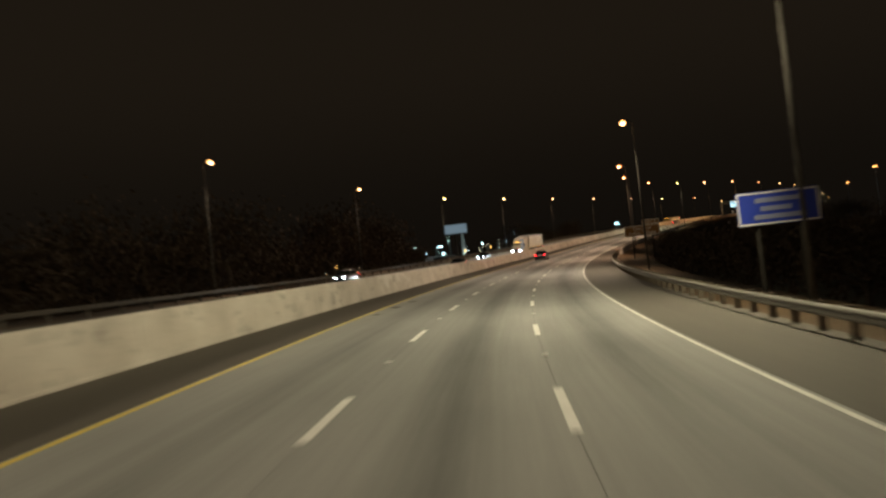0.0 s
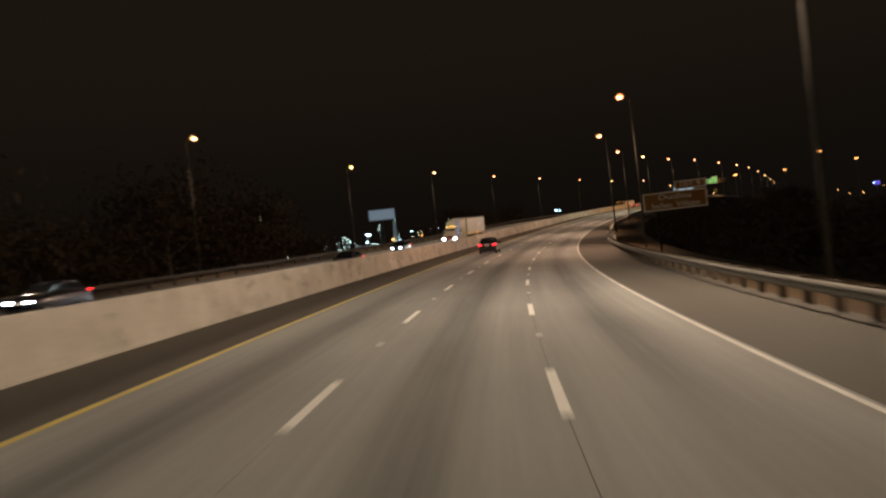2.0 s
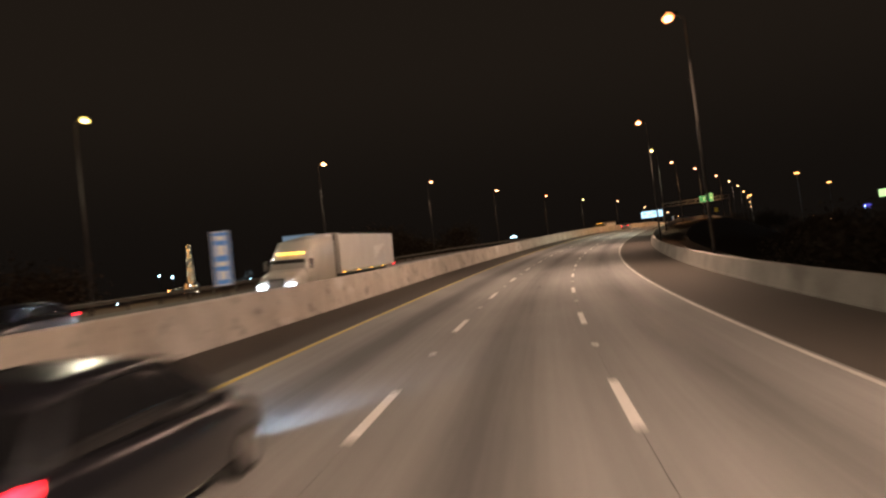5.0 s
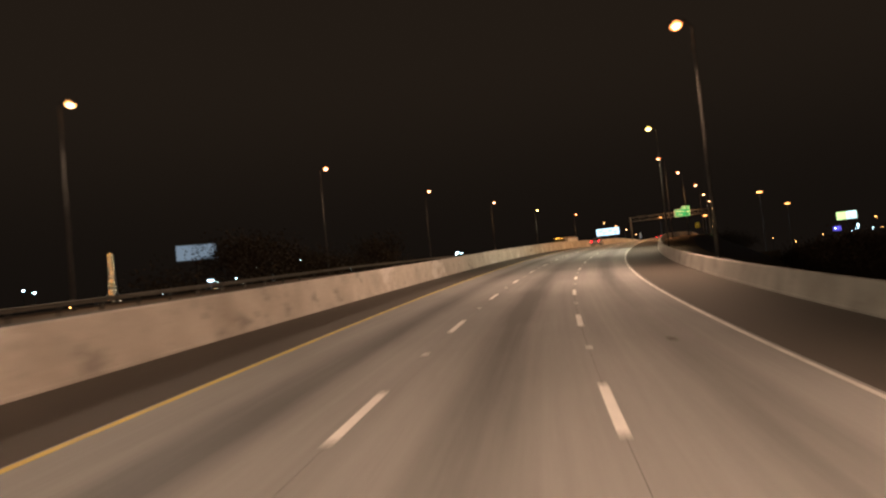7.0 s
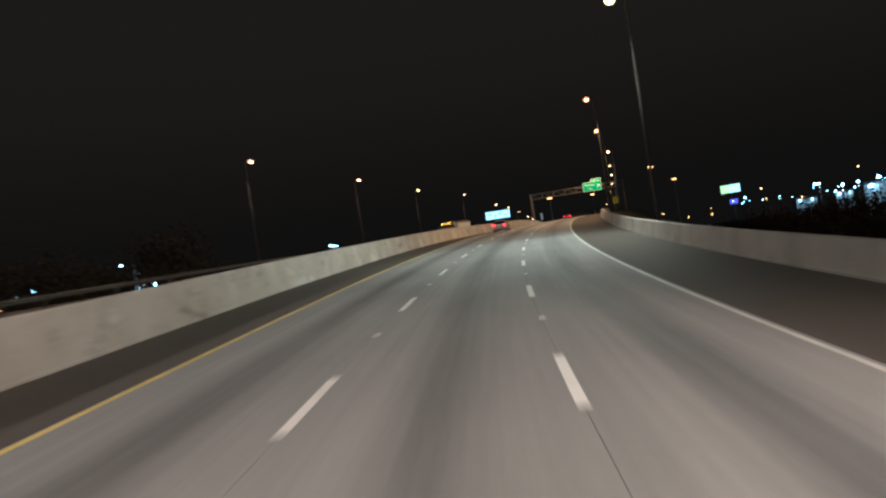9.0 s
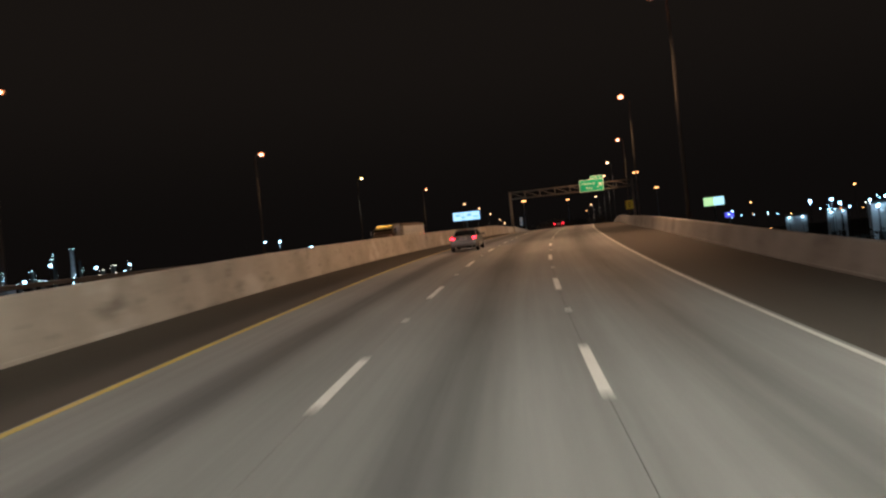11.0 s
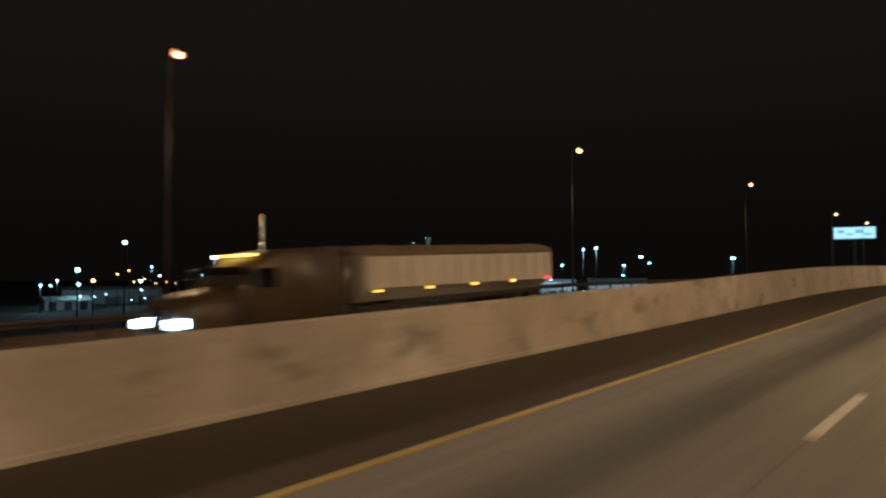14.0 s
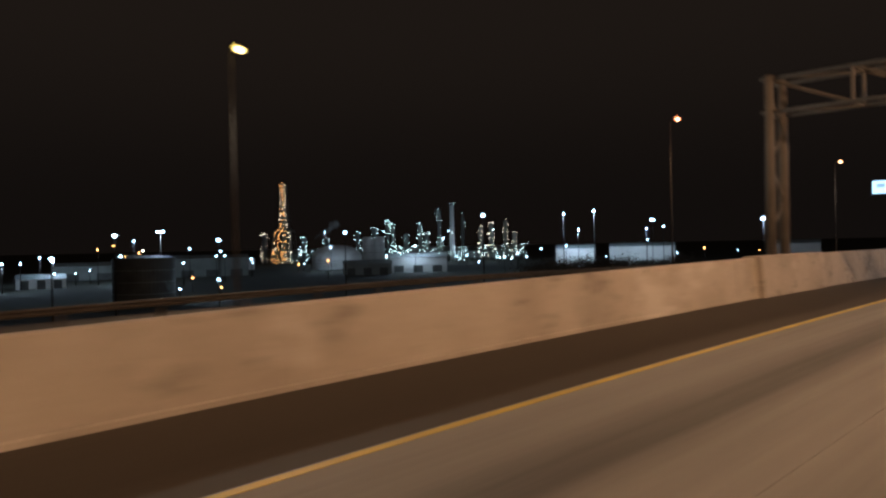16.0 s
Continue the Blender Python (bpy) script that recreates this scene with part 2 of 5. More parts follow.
SIGN_BLUE = material("blue_reflective_sheet", (0.036, 0.065, 0.47), 0.45, second=(0.032, 0.058, 0.42), scale=2)
MARKER_BLUE = material("pale_blue_reflective_sheet", (0.16, 0.40, 0.90), 0.4, second=(0.14, 0.36, 0.82), scale=2)
SIGN_YELLOW = material("yellow_reflective_sheet", (0.88, 0.86, 0.02), 0.4, second=(0.82, 0.8, 0.02), scale=2)
SIGN_WHITE = material("white_reflective_legend", (0.92, 0.92, 0.90), 0.4)
BULBS = {DEEP: glowing("deep_sodium_lamp_bowl", (1.0, 0.22, 0.045), 4.2, 0.45), SODIUM: glowing("sodium_lamp_bowl", (1.0, 0.27, 0.06), 4.2, 0.45), AMBER: glowing("amber_lamp_bowl", (1.0, 0.40, 0.10), 4.2, 0.45), HALIDE: glowing("halide_lamp_bowl", (1.0, 0.64, 0.09), 4.2, 0.45)}
BURNER = glowing("white_hot_lamp_burner", (1.0, 0.72, 0.40), 16)
WHITE_BULB = glowing("cool_white_bulb", (0.62, 0.92, 1.0), 14)
GREEN_BULB = glowing("greenish_white_bulb", (0.78, 1.0, 0.84), 11)
GOLD_BULB = glowing("golden_bulb", (1.0, 0.40, 0.09), 12)
WARM_BULB = glowing("warm_white_bulb", (1.0, 0.80, 0.48), 9)
PLANT_STEEL = material("painted_plant_steel", (0.26, 0.29, 0.28), 0.7, second=(0.16, 0.18, 0.17), scale=0.1)
PLANT_DARK = material("dark_plant_steel", (0.10, 0.11, 0.10), 0.7, second=(0.06, 0.06, 0.06), scale=0.2)
TANK_WHITE = material("white_tank_paint", (0.62, 0.64, 0.62), 0.6, second=(0.5, 0.5, 0.48), scale=0.08)


# ---------------- mesh helpers ----------------
def mesh_object(name, bm, mat, smooth=False):
    data = bpy.data.meshes.new(name)
    bmesh.ops.recalc_face_normals(bm, faces=bm.faces)
    bm.to_mesh(data)
    bm.free()
    for m in mat if isinstance(mat, (list, tuple)) else [mat]:
        data.materials.append(m)
    if smooth:
        for f in data.polygons:
            f.use_smooth = True
    return new(name, data)


def part(name, bm, mat, parent, label="", smooth=False):
    ob = mesh_object(name, bm, mat, smooth)
    ob.parent = parent
    if label:
        ob["label"] = label
    return ob


def thing(name, m, label, category, group="", kind=""):
    ob = new(name)
    ob.matrix_world = m
    return tagged(ob, label, category, group, kind)


def box(bm, c, size, rot=None, bevel=0.0):
    r = bmesh.ops.create_cube(bm, size=1, matrix=Matrix.Translation(c) @ (rot or Matrix()) @ Matrix.Diagonal((*size, 1)))
    if bevel:
        edges = list({e for v in r["verts"] for e in v.link_edges})
        bmesh.ops.bevel(bm, geom=edges, offset=bevel, segments=2, affect="EDGES", profile=0.6)
    return bm


def tube(bm, a, b, ra, rb=None, sides=10):
    a, b = Vector(a), Vector(b)
    m = Matrix.Translation((a + b) / 2) @ (b - a).to_track_quat("Z", "Y").to_matrix().to_4x4()
    bmesh.ops.create_cone(bm, cap_ends=True, segments=sides, radius1=ra, radius2=ra if rb is None else rb, depth=(b - a).length, matrix=m)
    return bm


def ball(bm, c, r, sub=2, squash=(1, 1, 1)):
    bmesh.ops.create_icosphere(bm, subdivisions=sub, radius=r, matrix=Matrix.Translation(c) @ Matrix.Diagonal((*squash, 1)))
    return bm


def fresh():
    return bmesh.new()


def strip_mesh(name, s0, s1, step, profile, shift=None, closed=False):
    """Sweep a cross-section of (u, v) points along the road, with coordinates in metres."""
    count = max(2, int(round((s1 - s0) / step)) + 1)
    stations = np.linspace(s0, s1, count)
    k = len(profile)
    verts, uvs = [], []
    run = [0.0]
    for a, b in zip(profile[:-1], profile[1:]):
        run.append(run[-1] + math.dist(a, b))
    for s in stations:
        d = shift(s) if shift else 0.0
        for (u, v), r in zip(profile, run):
            verts.append(at(s, u + d, v))
            uvs.append((profile[0][0] + r, s))
    faces = []
    around = k if closed else k - 1
    for i in range(count - 1):
        for j in range(around):
            jj = (j + 1) % k
            faces.append((i * k + j, i * k + jj, (i + 1) * k + jj, (i + 1) * k + j))
    if closed:
        faces.append(tuple(range(k - 1, -1, -1)))
        faces.append(tuple((count - 1) * k + j for j in range(k)))
    data = bpy.data.meshes.new(name)
    data.from_pydata(verts, [], faces)
    layer = data.uv_layers.new(name="UVMap")
    for loop in data.loops:
        layer.data[loop.index].uv = uvs[loop.vertex_index]
    bm = bmesh.new()
    bm.from_mesh(data)
    bmesh.ops.recalc_face_normals(bm, faces=bm.faces)
    bm.to_mesh(data)
    bm.free()
    return data


def strip(name, s0, s1, step, profile, mat, parent=None, shift=None, closed=False, label=""):
    data = strip_mesh(name, s0, s1, step, profile, shift, closed)
    data.materials.append(mat)
    ob = new(name, data)
    if parent:
        ob.parent = parent
    if label:
        ob["label"] = label
    return ob


def slab(u0, u1, top=0.0, thick=0.25):
    return [(u0, top), (u1, top), (u1, top - thick), (u0, top - thick)]

# ---------------- large structure ----------------
LANE = 1.907
BEGIN, END = -60.0, 785.0
YELLOW_U, WHITE_U, MEDIAN_U, PARAPET_U = -5.95, 5.65, -9.80, 9.35
RAIL_END = 194.0
OPP_NEAR, OPP_FAR = -10.75, -28.0


def median_shift(s):
    return np.interp(s, [120, 170, 215, 250, 300, 345], [0.69, 0.52, 0.46, 0.24, 0.42, 0.0])


bm = fresh()
bmesh.ops.create_grid(bm, x_segments=60, y_segments=60, size=4500, matrix=Matrix.Translation((200, 500, -1.2)))
tagged(mesh_object("ground", bm, EARTH), "dark flat plain of soil and grass at night", "ground", kind="structure")

road = tagged(new("road"), "three-lane worn pale concrete motorway carriageway", "road", kind="structure")
gap = 0.005
for u0, u1 in ((YELLOW_U - 0.13, -LANE - gap), (-LANE + gap, LANE - gap), (LANE + gap, WHITE_U + 0.14)):
    strip("lane_slab", BEGIN, END, 4, slab(u0, u1), CONCRETE_ROAD, road, closed=True)
for u in (-LANE, LANE):
    strip("joint_sealant", BEGIN, END, 4, slab(u - gap, u + gap, -0.012, 0.1), SEALANT, road, closed=True, label="black joint sealant")
strip("shoulder", BEGIN, END, 4, slab(MEDIAN_U + 0.2, YELLOW_U - 0.13, -0.004), SHOULDER, road, closed=True, shift=None, label="dirty grey left shoulder")
strip("shoulder", BEGIN, 186, 4, slab(WHITE_U + 0.14, PARAPET_U + 0.1, -0.004), SHOULDER_PALE, road, closed=True, label="pale worn concrete right shoulder")
strip("shoulder", 186.012, END, 4, slab(WHITE_U + 0.14, PARAPET_U + 0.1, -0.004), SHOULDER, road, closed=True, label="dark grey right shoulder")
strip("edge_line", BEGIN, 760, 3, slab(YELLOW_U - 0.08, YELLOW_U + 0.08, 0.005, 0.01), YELLOW_PAINT, road, closed=True, label="solid yellow edge line")
strip("edge_line", BEGIN, 760, 3, slab(WHITE_U - 0.055, WHITE_U + 0.055, 0.005, 0.01), EDGE_PAINT, road, closed=True, label="solid white edge line")
FIRST_DASH = 72.39
for k in range(-5, 47):
    for u in (-LANE, LANE):
        s = FIRST_DASH + 12.19 * k
        strip("lane_dash", s, s + 3.3, 1.1, slab(u - 0.085, u + 0.085, 0.005, 0.01), WHITE_PAINT, road, closed=True)
# Old repairs and oil spills: thin dark skins a few millimetres proud of the pavement.
REPAIR = material("dark_repair_skin", (0.05, 0.048, 0.045), 0.8, second=(0.03, 0.029, 0.027), scale=3, bump=0.3, bump_scale=60)
random.seed(62)
for s, u, size in [(101.0, -5.3, 0.3), (105.5, -5.2, 0.26), (96.5, -5.4, 0.2)] + [(random.uniform(70, 600), random.choice((-7.3, -6.6, -8.2, 0.2, 3.9, -3.7)), random.uniform(0.08, 0.2)) for _ in range(16)]:
    bm = fresh()
    rim = [bm.verts.new((math.cos(a) * size * random.uniform(0.45, 1.2), math.sin(a) * size * random.uniform(0.9, 2.6), 0.006)) for a in np.linspace(0, math.tau, 19)[:-1]]
    bm.faces.new(rim)
    ob = part("repair_patch", bm, REPAIR, road, "dark repair patch" if s == 101.0 else "")
    ob.matrix_world = on_road(s, u, 0.002)
REFLECTOR = material("white_marker_lens", (0.93, 0.94, 0.95), 0.25)
for k in range(-5, 30):
    for u in (-LANE, LANE):
        bm = fresh()
        box(bm, (0, 0, 0.012), (0.15, 0.24, 0.022), bevel=0.007)
        ob = part("reflector_stud", bm, REFLECTOR, road, "white reflective road stud" if k == -5 and u < 0 else "")
        ob.matrix_world = on_road(FIRST_DASH + 12.19 * k + 7.8, u + 0.02, 0.0)

opposite = tagged(new("road_opposite"), "opposite carriageway of worn pale concrete", "road", kind="structure")
strip("lane_slab", BEGIN, END, 4, slab(OPP_FAR + 3.0, OPP_NEAR - 2.2), CONCRETE_ROAD, opposite, closed=True)
strip("shoulder", BEGIN, END, 4, slab(OPP_NEAR - 2.2, OPP_NEAR + 0.7, -0.004), SHOULDER, opposite, closed=True)
strip("shoulder", BEGIN, END, 4, slab(OPP_FAR - 0.1, OPP_FAR + 3.0, -0.004), SHOULDER, opposite, closed=True)
strip("edge_line", BEGIN, 760, 4, slab(OPP_NEAR - 2.5, OPP_NEAR - 2.35, 0.005, 0.01), YELLOW_PAINT, opposite, closed=True)
strip("edge_line", BEGIN, 760, 4, slab(OPP_FAR + 3.3, OPP_FAR + 3.45, 0.005, 0.01), WHITE_PAINT, opposite, closed=True)

for k in range(-5, 56):
    for u in (-16.85, -20.75):
        s = FIRST_DASH + 12.19 * k
        strip("lane_dash", s, s + 3.3, 1.65, slab(u - 0.075, u + 0.075, 0.005, 0.01), WHITE_PAINT, opposite, closed=True)

# Median wall of cast sections, tapered, with open joints between them.
median = tagged(new("median_barrier"), "tall pale stained concrete median barrier in cast sections", "barrier", kind="structure")
m0 = MEDIAN_U
profile = [(m0 - 0.07, -0.02), (m0 - 0.07, 0.07), (m0 - 0.09, 0.10), (m0 - 0.20, 1.42), (m0 - 0.23, 1.46), (m0 - 0.39, 1.46), (m0 - 0.42, 1.42), (m0 - 0.59, 0.10), (m0 - 0.62, 0.07), (m0 - 0.62, -0.02)]
length = 9.14
for k in range(-4, 84):
    strip("barrier_section", k * length + 0.012, (k + 1) * length - 0.012, length / 4, profile, BARRIER, median, shift=median_shift, closed=True)
strip("barrier_run", 84 * length, END, 10, profile, BARRIER, median, closed=True)
# The median wall swells round the foot of the gantry.
profile = [(m0 + 0.16, -0.02), (m0 + 0.16, 0.08), (m0 + 0.03, 1.48), (m0, 1.5), (m0 - 0.62, 1.5), (m0 - 0.65, 1.48), (m0 - 0.8, -0.02)]
strip("gantry_pedestal", 477.0, 483.8, 1.7, profile, BARRIER, median, closed=True, label="thicker wall section round the gantry foot")
# Weathered W-beam rail along the far edge of the opposite carriageway.
outer_rail = tagged(new("outer_guardrail"), "weathered dull steel guard rail on posts beyond the opposite carriageway", "guardrail", kind="structure")
f0 = OPP_FAR
outer_wave = [(0.0, 0.55), (0.05, 0.58), (0.08, 0.63), (0.05, 0.68), (0.01, 0.705), (0.05, 0.73), (0.08, 0.78), (0.05, 0.83), (0.0, 0.86)]
outer_beam = [(f0 + a, b) for a, b in outer_wave] + [(f0 + a - 0.012, b) for a, b in reversed(outer_wave)]
for k in range(111):
    strip("rail_beam", BEGIN + k * 7.62, min(BEGIN + k * 7.62 + 7.61, END), 3.8, outer_beam, DULL_RAIL, outer_rail, closed=True)
for k in range(221):
    if k:
        ob = new("rail_post", bpy.data.meshes["rail_post"])
        ob.parent = outer_rail
    else:
        ob = part("rail_post", box(fresh(), (0, 0, 0.4), (0.16, 0.14, 0.92), bevel=0.012), DULL_RAIL, outer_rail)
    ob.matrix_world = upright(BEGIN + 1 + 3.81 * k, f0 - 0.1)

parapet = tagged(new("parapet"), "weathered pale concrete bridge parapet in cast sections", "barrier", kind="structure")
r0 = PARAPET_U
profile = [(r0, -0.02), (r0, 0.07), (r0 + 0.03, 0.10), (r0 + 0.20, 0.88), (r0 + 0.23, 0.91), (r0 + 0.43, 0.91), (r0 + 0.46, 0.88), (r0 + 0.5, -0.02)]
length = 6.1
for k in range(96):
    strip("parapet_section", RAIL_END + k * length + 0.01, RAIL_END + (k + 1) * length - 0.01, length / 3, profile, PARAPET, parapet, closed=True)
strip("parapet_run", RAIL_END + 96 * length, END, 3, profile, PARAPET, parapet, closed=True)

# W-beam guard rail along the right shoulder at the start.
rail = thing("guardrail", Matrix(), "galvanised steel W-beam guard rail on timber posts", "guardrail", kind="structure")
g0 = 8.95
wave = [(0.0, 0.45), (-0.055, 0.48), (-0.085, 0.53), (-0.055, 0.58), (-0.01, 0.605), (-0.055, 0.63), (-0.085, 0.68), (-0.055, 0.73), (0.0, 0.76)]
beam = [(g0 + a, b) for a, b in wave] + [(g0 + a + 0.012, b) for a, b in reversed(wave)]
for k in range(33):
    s = -50 + k * 7.62
    if s > RAIL_END - 2:
        break
    strip("rail_beam", s, min(s + 7.61, RAIL_END), 1.9, beam, GALVANISED, rail, closed=True)
for k in range(128):
    s = -49 + k * 1.905
    if s > RAIL_END - 1:
        break
    for nm, c, size in (("post", (0.31, 0, 0.2), (0.2, 0.15, 1.1)), ("spacer_block", (0.11, 0, 0.6), (0.19, 0.15, 0.36))):
        key = "guard_" + nm
        if key in bpy.data.meshes:
            ob = new(nm, bpy.data.meshes[key])
        else:
            bm = fresh()
            box(bm, c, size, bevel=0.01)
            ob = mesh_object(nm, bm, WOOD_POST)
            ob.data.name = key
        ob.parent = rail
        ob.matrix_world = upright(s, g0 + 0.012)


def slope(side):
    """Verge and embankment from the pavement's edge down into the plain."""
    stations = np.arange(BEGIN, END + 1, 8.0)
    verts, faces = [], []
    for s in stations:
        if side > 0:
            edge, shoulder = at(s, PARAPET_U + 0.1, -0.03), at(s, 14.5, -0.35)
        else:
            edge, shoulder = at(s, OPP_FAR - 0.1, -0.03), at(s, -42.5, -0.55)
        out = at(s, 100 * side) - at(s, 0)
        out.z = 0
        out.normalize()
        drop = max(0.6, shoulder.z + 1.6)
        foot = shoulder + out * drop * 1.9
        foot.z = -1.6
        mid = shoulder.lerp(foot, 0.5) + Vector((0, 0, 0.25 * noise.noise(shoulder * 0.05)))
        verts += [edge, shoulder, mid, foot]
    for i in range(len(stations) - 1):
        for j in range(3):
            faces.append((i * 4 + j, i * 4 + j + 1, i * 4 + j + 5, i * 4 + j + 4))
    data = bpy.data.meshes.new("embankment")
    data.from_pydata(verts, [], faces)
    data.materials.append(GRASS)
    tagged(new("embankment", data), "grassy motorway embankment falling away into the dark", "embankment", kind="structure")


slope(1)
slope(-1)
# Fill under the two carriageways and the median.
strip("road_bed", BEGIN, END, 10, [(OPP_FAR - 0.1, -0.26), (PARAPET_U + 0.4, -0.26), (PARAPET_U + 0.4, -3.0), (OPP_FAR - 0.1, -3.0)], EARTH, closed=True)
tagged(bpy.data.objects["road_bed"], "earth road bed beneath the carriageways", "road bed", kind="structure")
strip("median_floor", BEGIN, END, 10, [(-10.9, -0.02), (MEDIAN_U + 0.9, -0.02)], SHOULDER)
tagged(bpy.data.objects["median_floor"], "dirty strip of pavement beneath the median barrier", "road", kind="structure")


# ---------------- street lamps ----------------
def street_lamp_parts(height, arm, bulb):
    """A tapered steel pole with a bent arm towards -x and a cobra head with a glass bowl at its tip."""
    bowl_z = height
    bm = fresh()
    tube(bm, (0, 0, -0.6), (0, 0, height - 0.2), 0.115, 0.06, 12)
    pole = ("pole", bm, POLE_STEEL)
    bm = fresh()
    box(bm, (0, 0, -0.45), (0.5, 0.5, 0.35), bevel=0.03)
    foot = ("base_block", bm, PARAPET)
    bm = fresh()
    tip = Vector((-arm, 0, height + 0.22))
    points = [Vector((0, 0, height - 0.25)).lerp(tip, f) + Vector((0, 0, 0.12 * math.sin(math.pi * f))) for f in (0, 0.2, 0.5, 0.8, 1)]
    for a, b in zip(points[:-1], points[1:]):
        tube(bm, a, b, 0.05, 0.045, 8)
    limb = ("arm", bm, POLE_STEEL)
    bm = fresh()
    box(bm, (-arm - 0.35, 0, height + 0.2), (1.0, 0.42, 0.2), bevel=0.08)
    head = ("head", bm, DARK_STEEL)
    bm = fresh()
    ball(bm, (-arm - 0.42, 0, bowl_z + 0.08), 0.37, 3, (1.0, 0.85, 0.74))
    bowl = ("bowl", bm, bulb)
    bm = fresh()
    ball(bm, (-arm - 0.42, 0, bowl_z + 0.02), 0.22, 2, (1.0, 0.8, 0.8))
    return [pole, foot, limb, head, bowl, ("burner", bm, BURNER)]


lamp_protos = {}


def street_lamp(m, height, arm, tint, label, watts=LAMP_WATTS):
    key = (round(height, 2), arm, tint)
    if key in lamp_protos:
        ob = copy_thing(lamp_protos[key], m)
    else:
        ob = thing("street_lamp", m, label, "street lamp", "motorway lamps")
        for nm, bm, mat in street_lamp_parts(height, arm, BULBS[tint]):
            part(nm, bm, mat, ob, {"bowl": "glowing glass bowl", "burner": "white-hot burner"}.get(nm, ""), smooth=nm in ("pole", "bowl", "arm", "burner"))
        lamp_protos[key] = ob
    if watts:
        data = bpy.data.lights.new("lamp_light", "SPOT")
        data.energy, data.color, data.shadow_soft_size, data.spot_size, data.spot_blend = watts, tint, 0.3, radians(166), 0.5
        light = new("lamp_light", data)
        light.matrix_world = m @ pose(-arm - 0.42, 0, height - 0.45, 0, 64, 0)
    return ob


# Station, offset and height of each glowing bowl, with its tint.
LEFT_LAMPS = [(40, -33.5, 14.8, SODIUM), (88.5, -33.3, 14.7, HALIDE), (137.5, -33.1, 14.6, AMBER), (186.4, -34.0, 14.9, AMBER), (236.4, -34.4, 14.8, HALIDE), (281.9, -33.8, 15.1, AMBER),
              (330.8, -34.8, 14.9, SODIUM), (379.6, -37.0, 15.0, SODIUM), (425.8, -37.7, 15.1, DEEP), (473.1, -38.9, 14.9, HALIDE), (528.3, -38.4, 15.8, DEEP), (588.6, -37.8, 14.9, AMBER),
              (628, -37.5, 15.3, AMBER), (673, -37.5, 15.3, AMBER), (733, -37.5, 15.3, AMBER), (776, -37.5, 15.3, AMBER)]
RIGHT_LAMPS = [(43, 11.0, 14.3, AMBER), (90, 11.0, 14.3, HALIDE), (137.0, 11.0, 14.4, AMBER), (183.8, 11.1, 14.3, SODIUM), (230.7, 9.4, 15.2, SODIUM), (280.9, 9.6, 15.3, SODIUM),
               (332.1, 9.8, 15.4, HALIDE), (379.4, 9.7, 15.1, DEEP), (423.9, 10.4, 15.1, DEEP), (470.0, 11.3, 14.3, DEEP), (525.0, 10.2, 14.8, AMBER), (568.4, 10.2, 15.0, AMBER),
               (612, 10.2, 15.0, AMBER), (660, 10.2, 15.0, AMBER), (708, 10.2, 15.0, AMBER), (756, 10.2, 15.0, AMBER)]
for s, u, v, tint in LEFT_LAMPS:
    street_lamp(upright(s, u - 0.92, -0.4, 180), v + 0.32 + dip(s, u), 0.5, tint, "tall galvanised street lamp with a glowing bowl on the verge", LAMP_WATTS * 0.6)
for s, u, v, tint in RIGHT_LAMPS:
    street_lamp(upright(s, u + 0.92, -0.2), v + 0.12 + dip(s, u), 0.5, tint, "tall galvanised street lamp with a glowing bowl behind the parapet", LAMP_WATTS * 1.2)


def high_mast(x, y, z):
    ob = thing("high_mast_lamp", pose(x, y, -1.2), "tall slender high-mast lamp with a ring of glowing heads", "street lamp", "high masts")
    h = z + 1.2
    part("pole", tube(fresh(), (0, 0, 0), (0, 0, h), 0.4, 0.16, 12), GALVANISED, ob)
    bm = fresh()
    for k in range(16):
        a, b = k * math.tau / 16, (k + 1) * math.tau / 16
        tube(bm, (1.1 * math.cos(a), 1.1 * math.sin(a), h - 0.3), (1.1 * math.cos(b), 1.1 * math.sin(b), h - 0.3), 0.06, sides=6)
    part("ring", bm, GALVANISED, ob)
    for k in range(6):
        a = k * math.tau / 6
        part("head", ball(fresh(), (1.2 * math.cos(a), 1.2 * math.sin(a), h - 0.7), 0.75, 2, (1, 1, 0.7)), BULBS[AMBER], ob, "glowing lamp head")


for place in ((412, 660, 53), (520, 756, 51.5), (396, 761, 47.5), (530, 885, 56)):
    high_mast(*place)


# ---------------- signs ----------------
def lettering(words, height, centre, mat, parent, wide=None):
    """Flat raised lettering in the local xz plane, facing -y."""
    curve = bpy.data.curves.new("legend", "FONT")
    curve.body, curve.size, curve.align_x, curve.align_y, curve.extrude = words, height * 1.38, "CENTER", "CENTER", 0.004
    probe = bpy.data.objects.new("legend", curve)
    data = bpy.data.meshes.new_from_object(probe)
    bpy.data.objects.remove(probe)
    data.name = "legend"
    xs = [v.co.x for v in data.vertices]
    squeeze = wide / (max(xs) - min(xs)) if wide else 1
    mid = (max(xs) + min(xs)) / 2
    data.transform(pose(*centre, 90) @ Matrix.Diagonal((squeeze, 1, 1, 1)) @ Matrix.Translation((-mid, 0, 0)))
    data.materials.append(mat)
    ob = new("legend", data)
    ob.parent = parent
    return ob


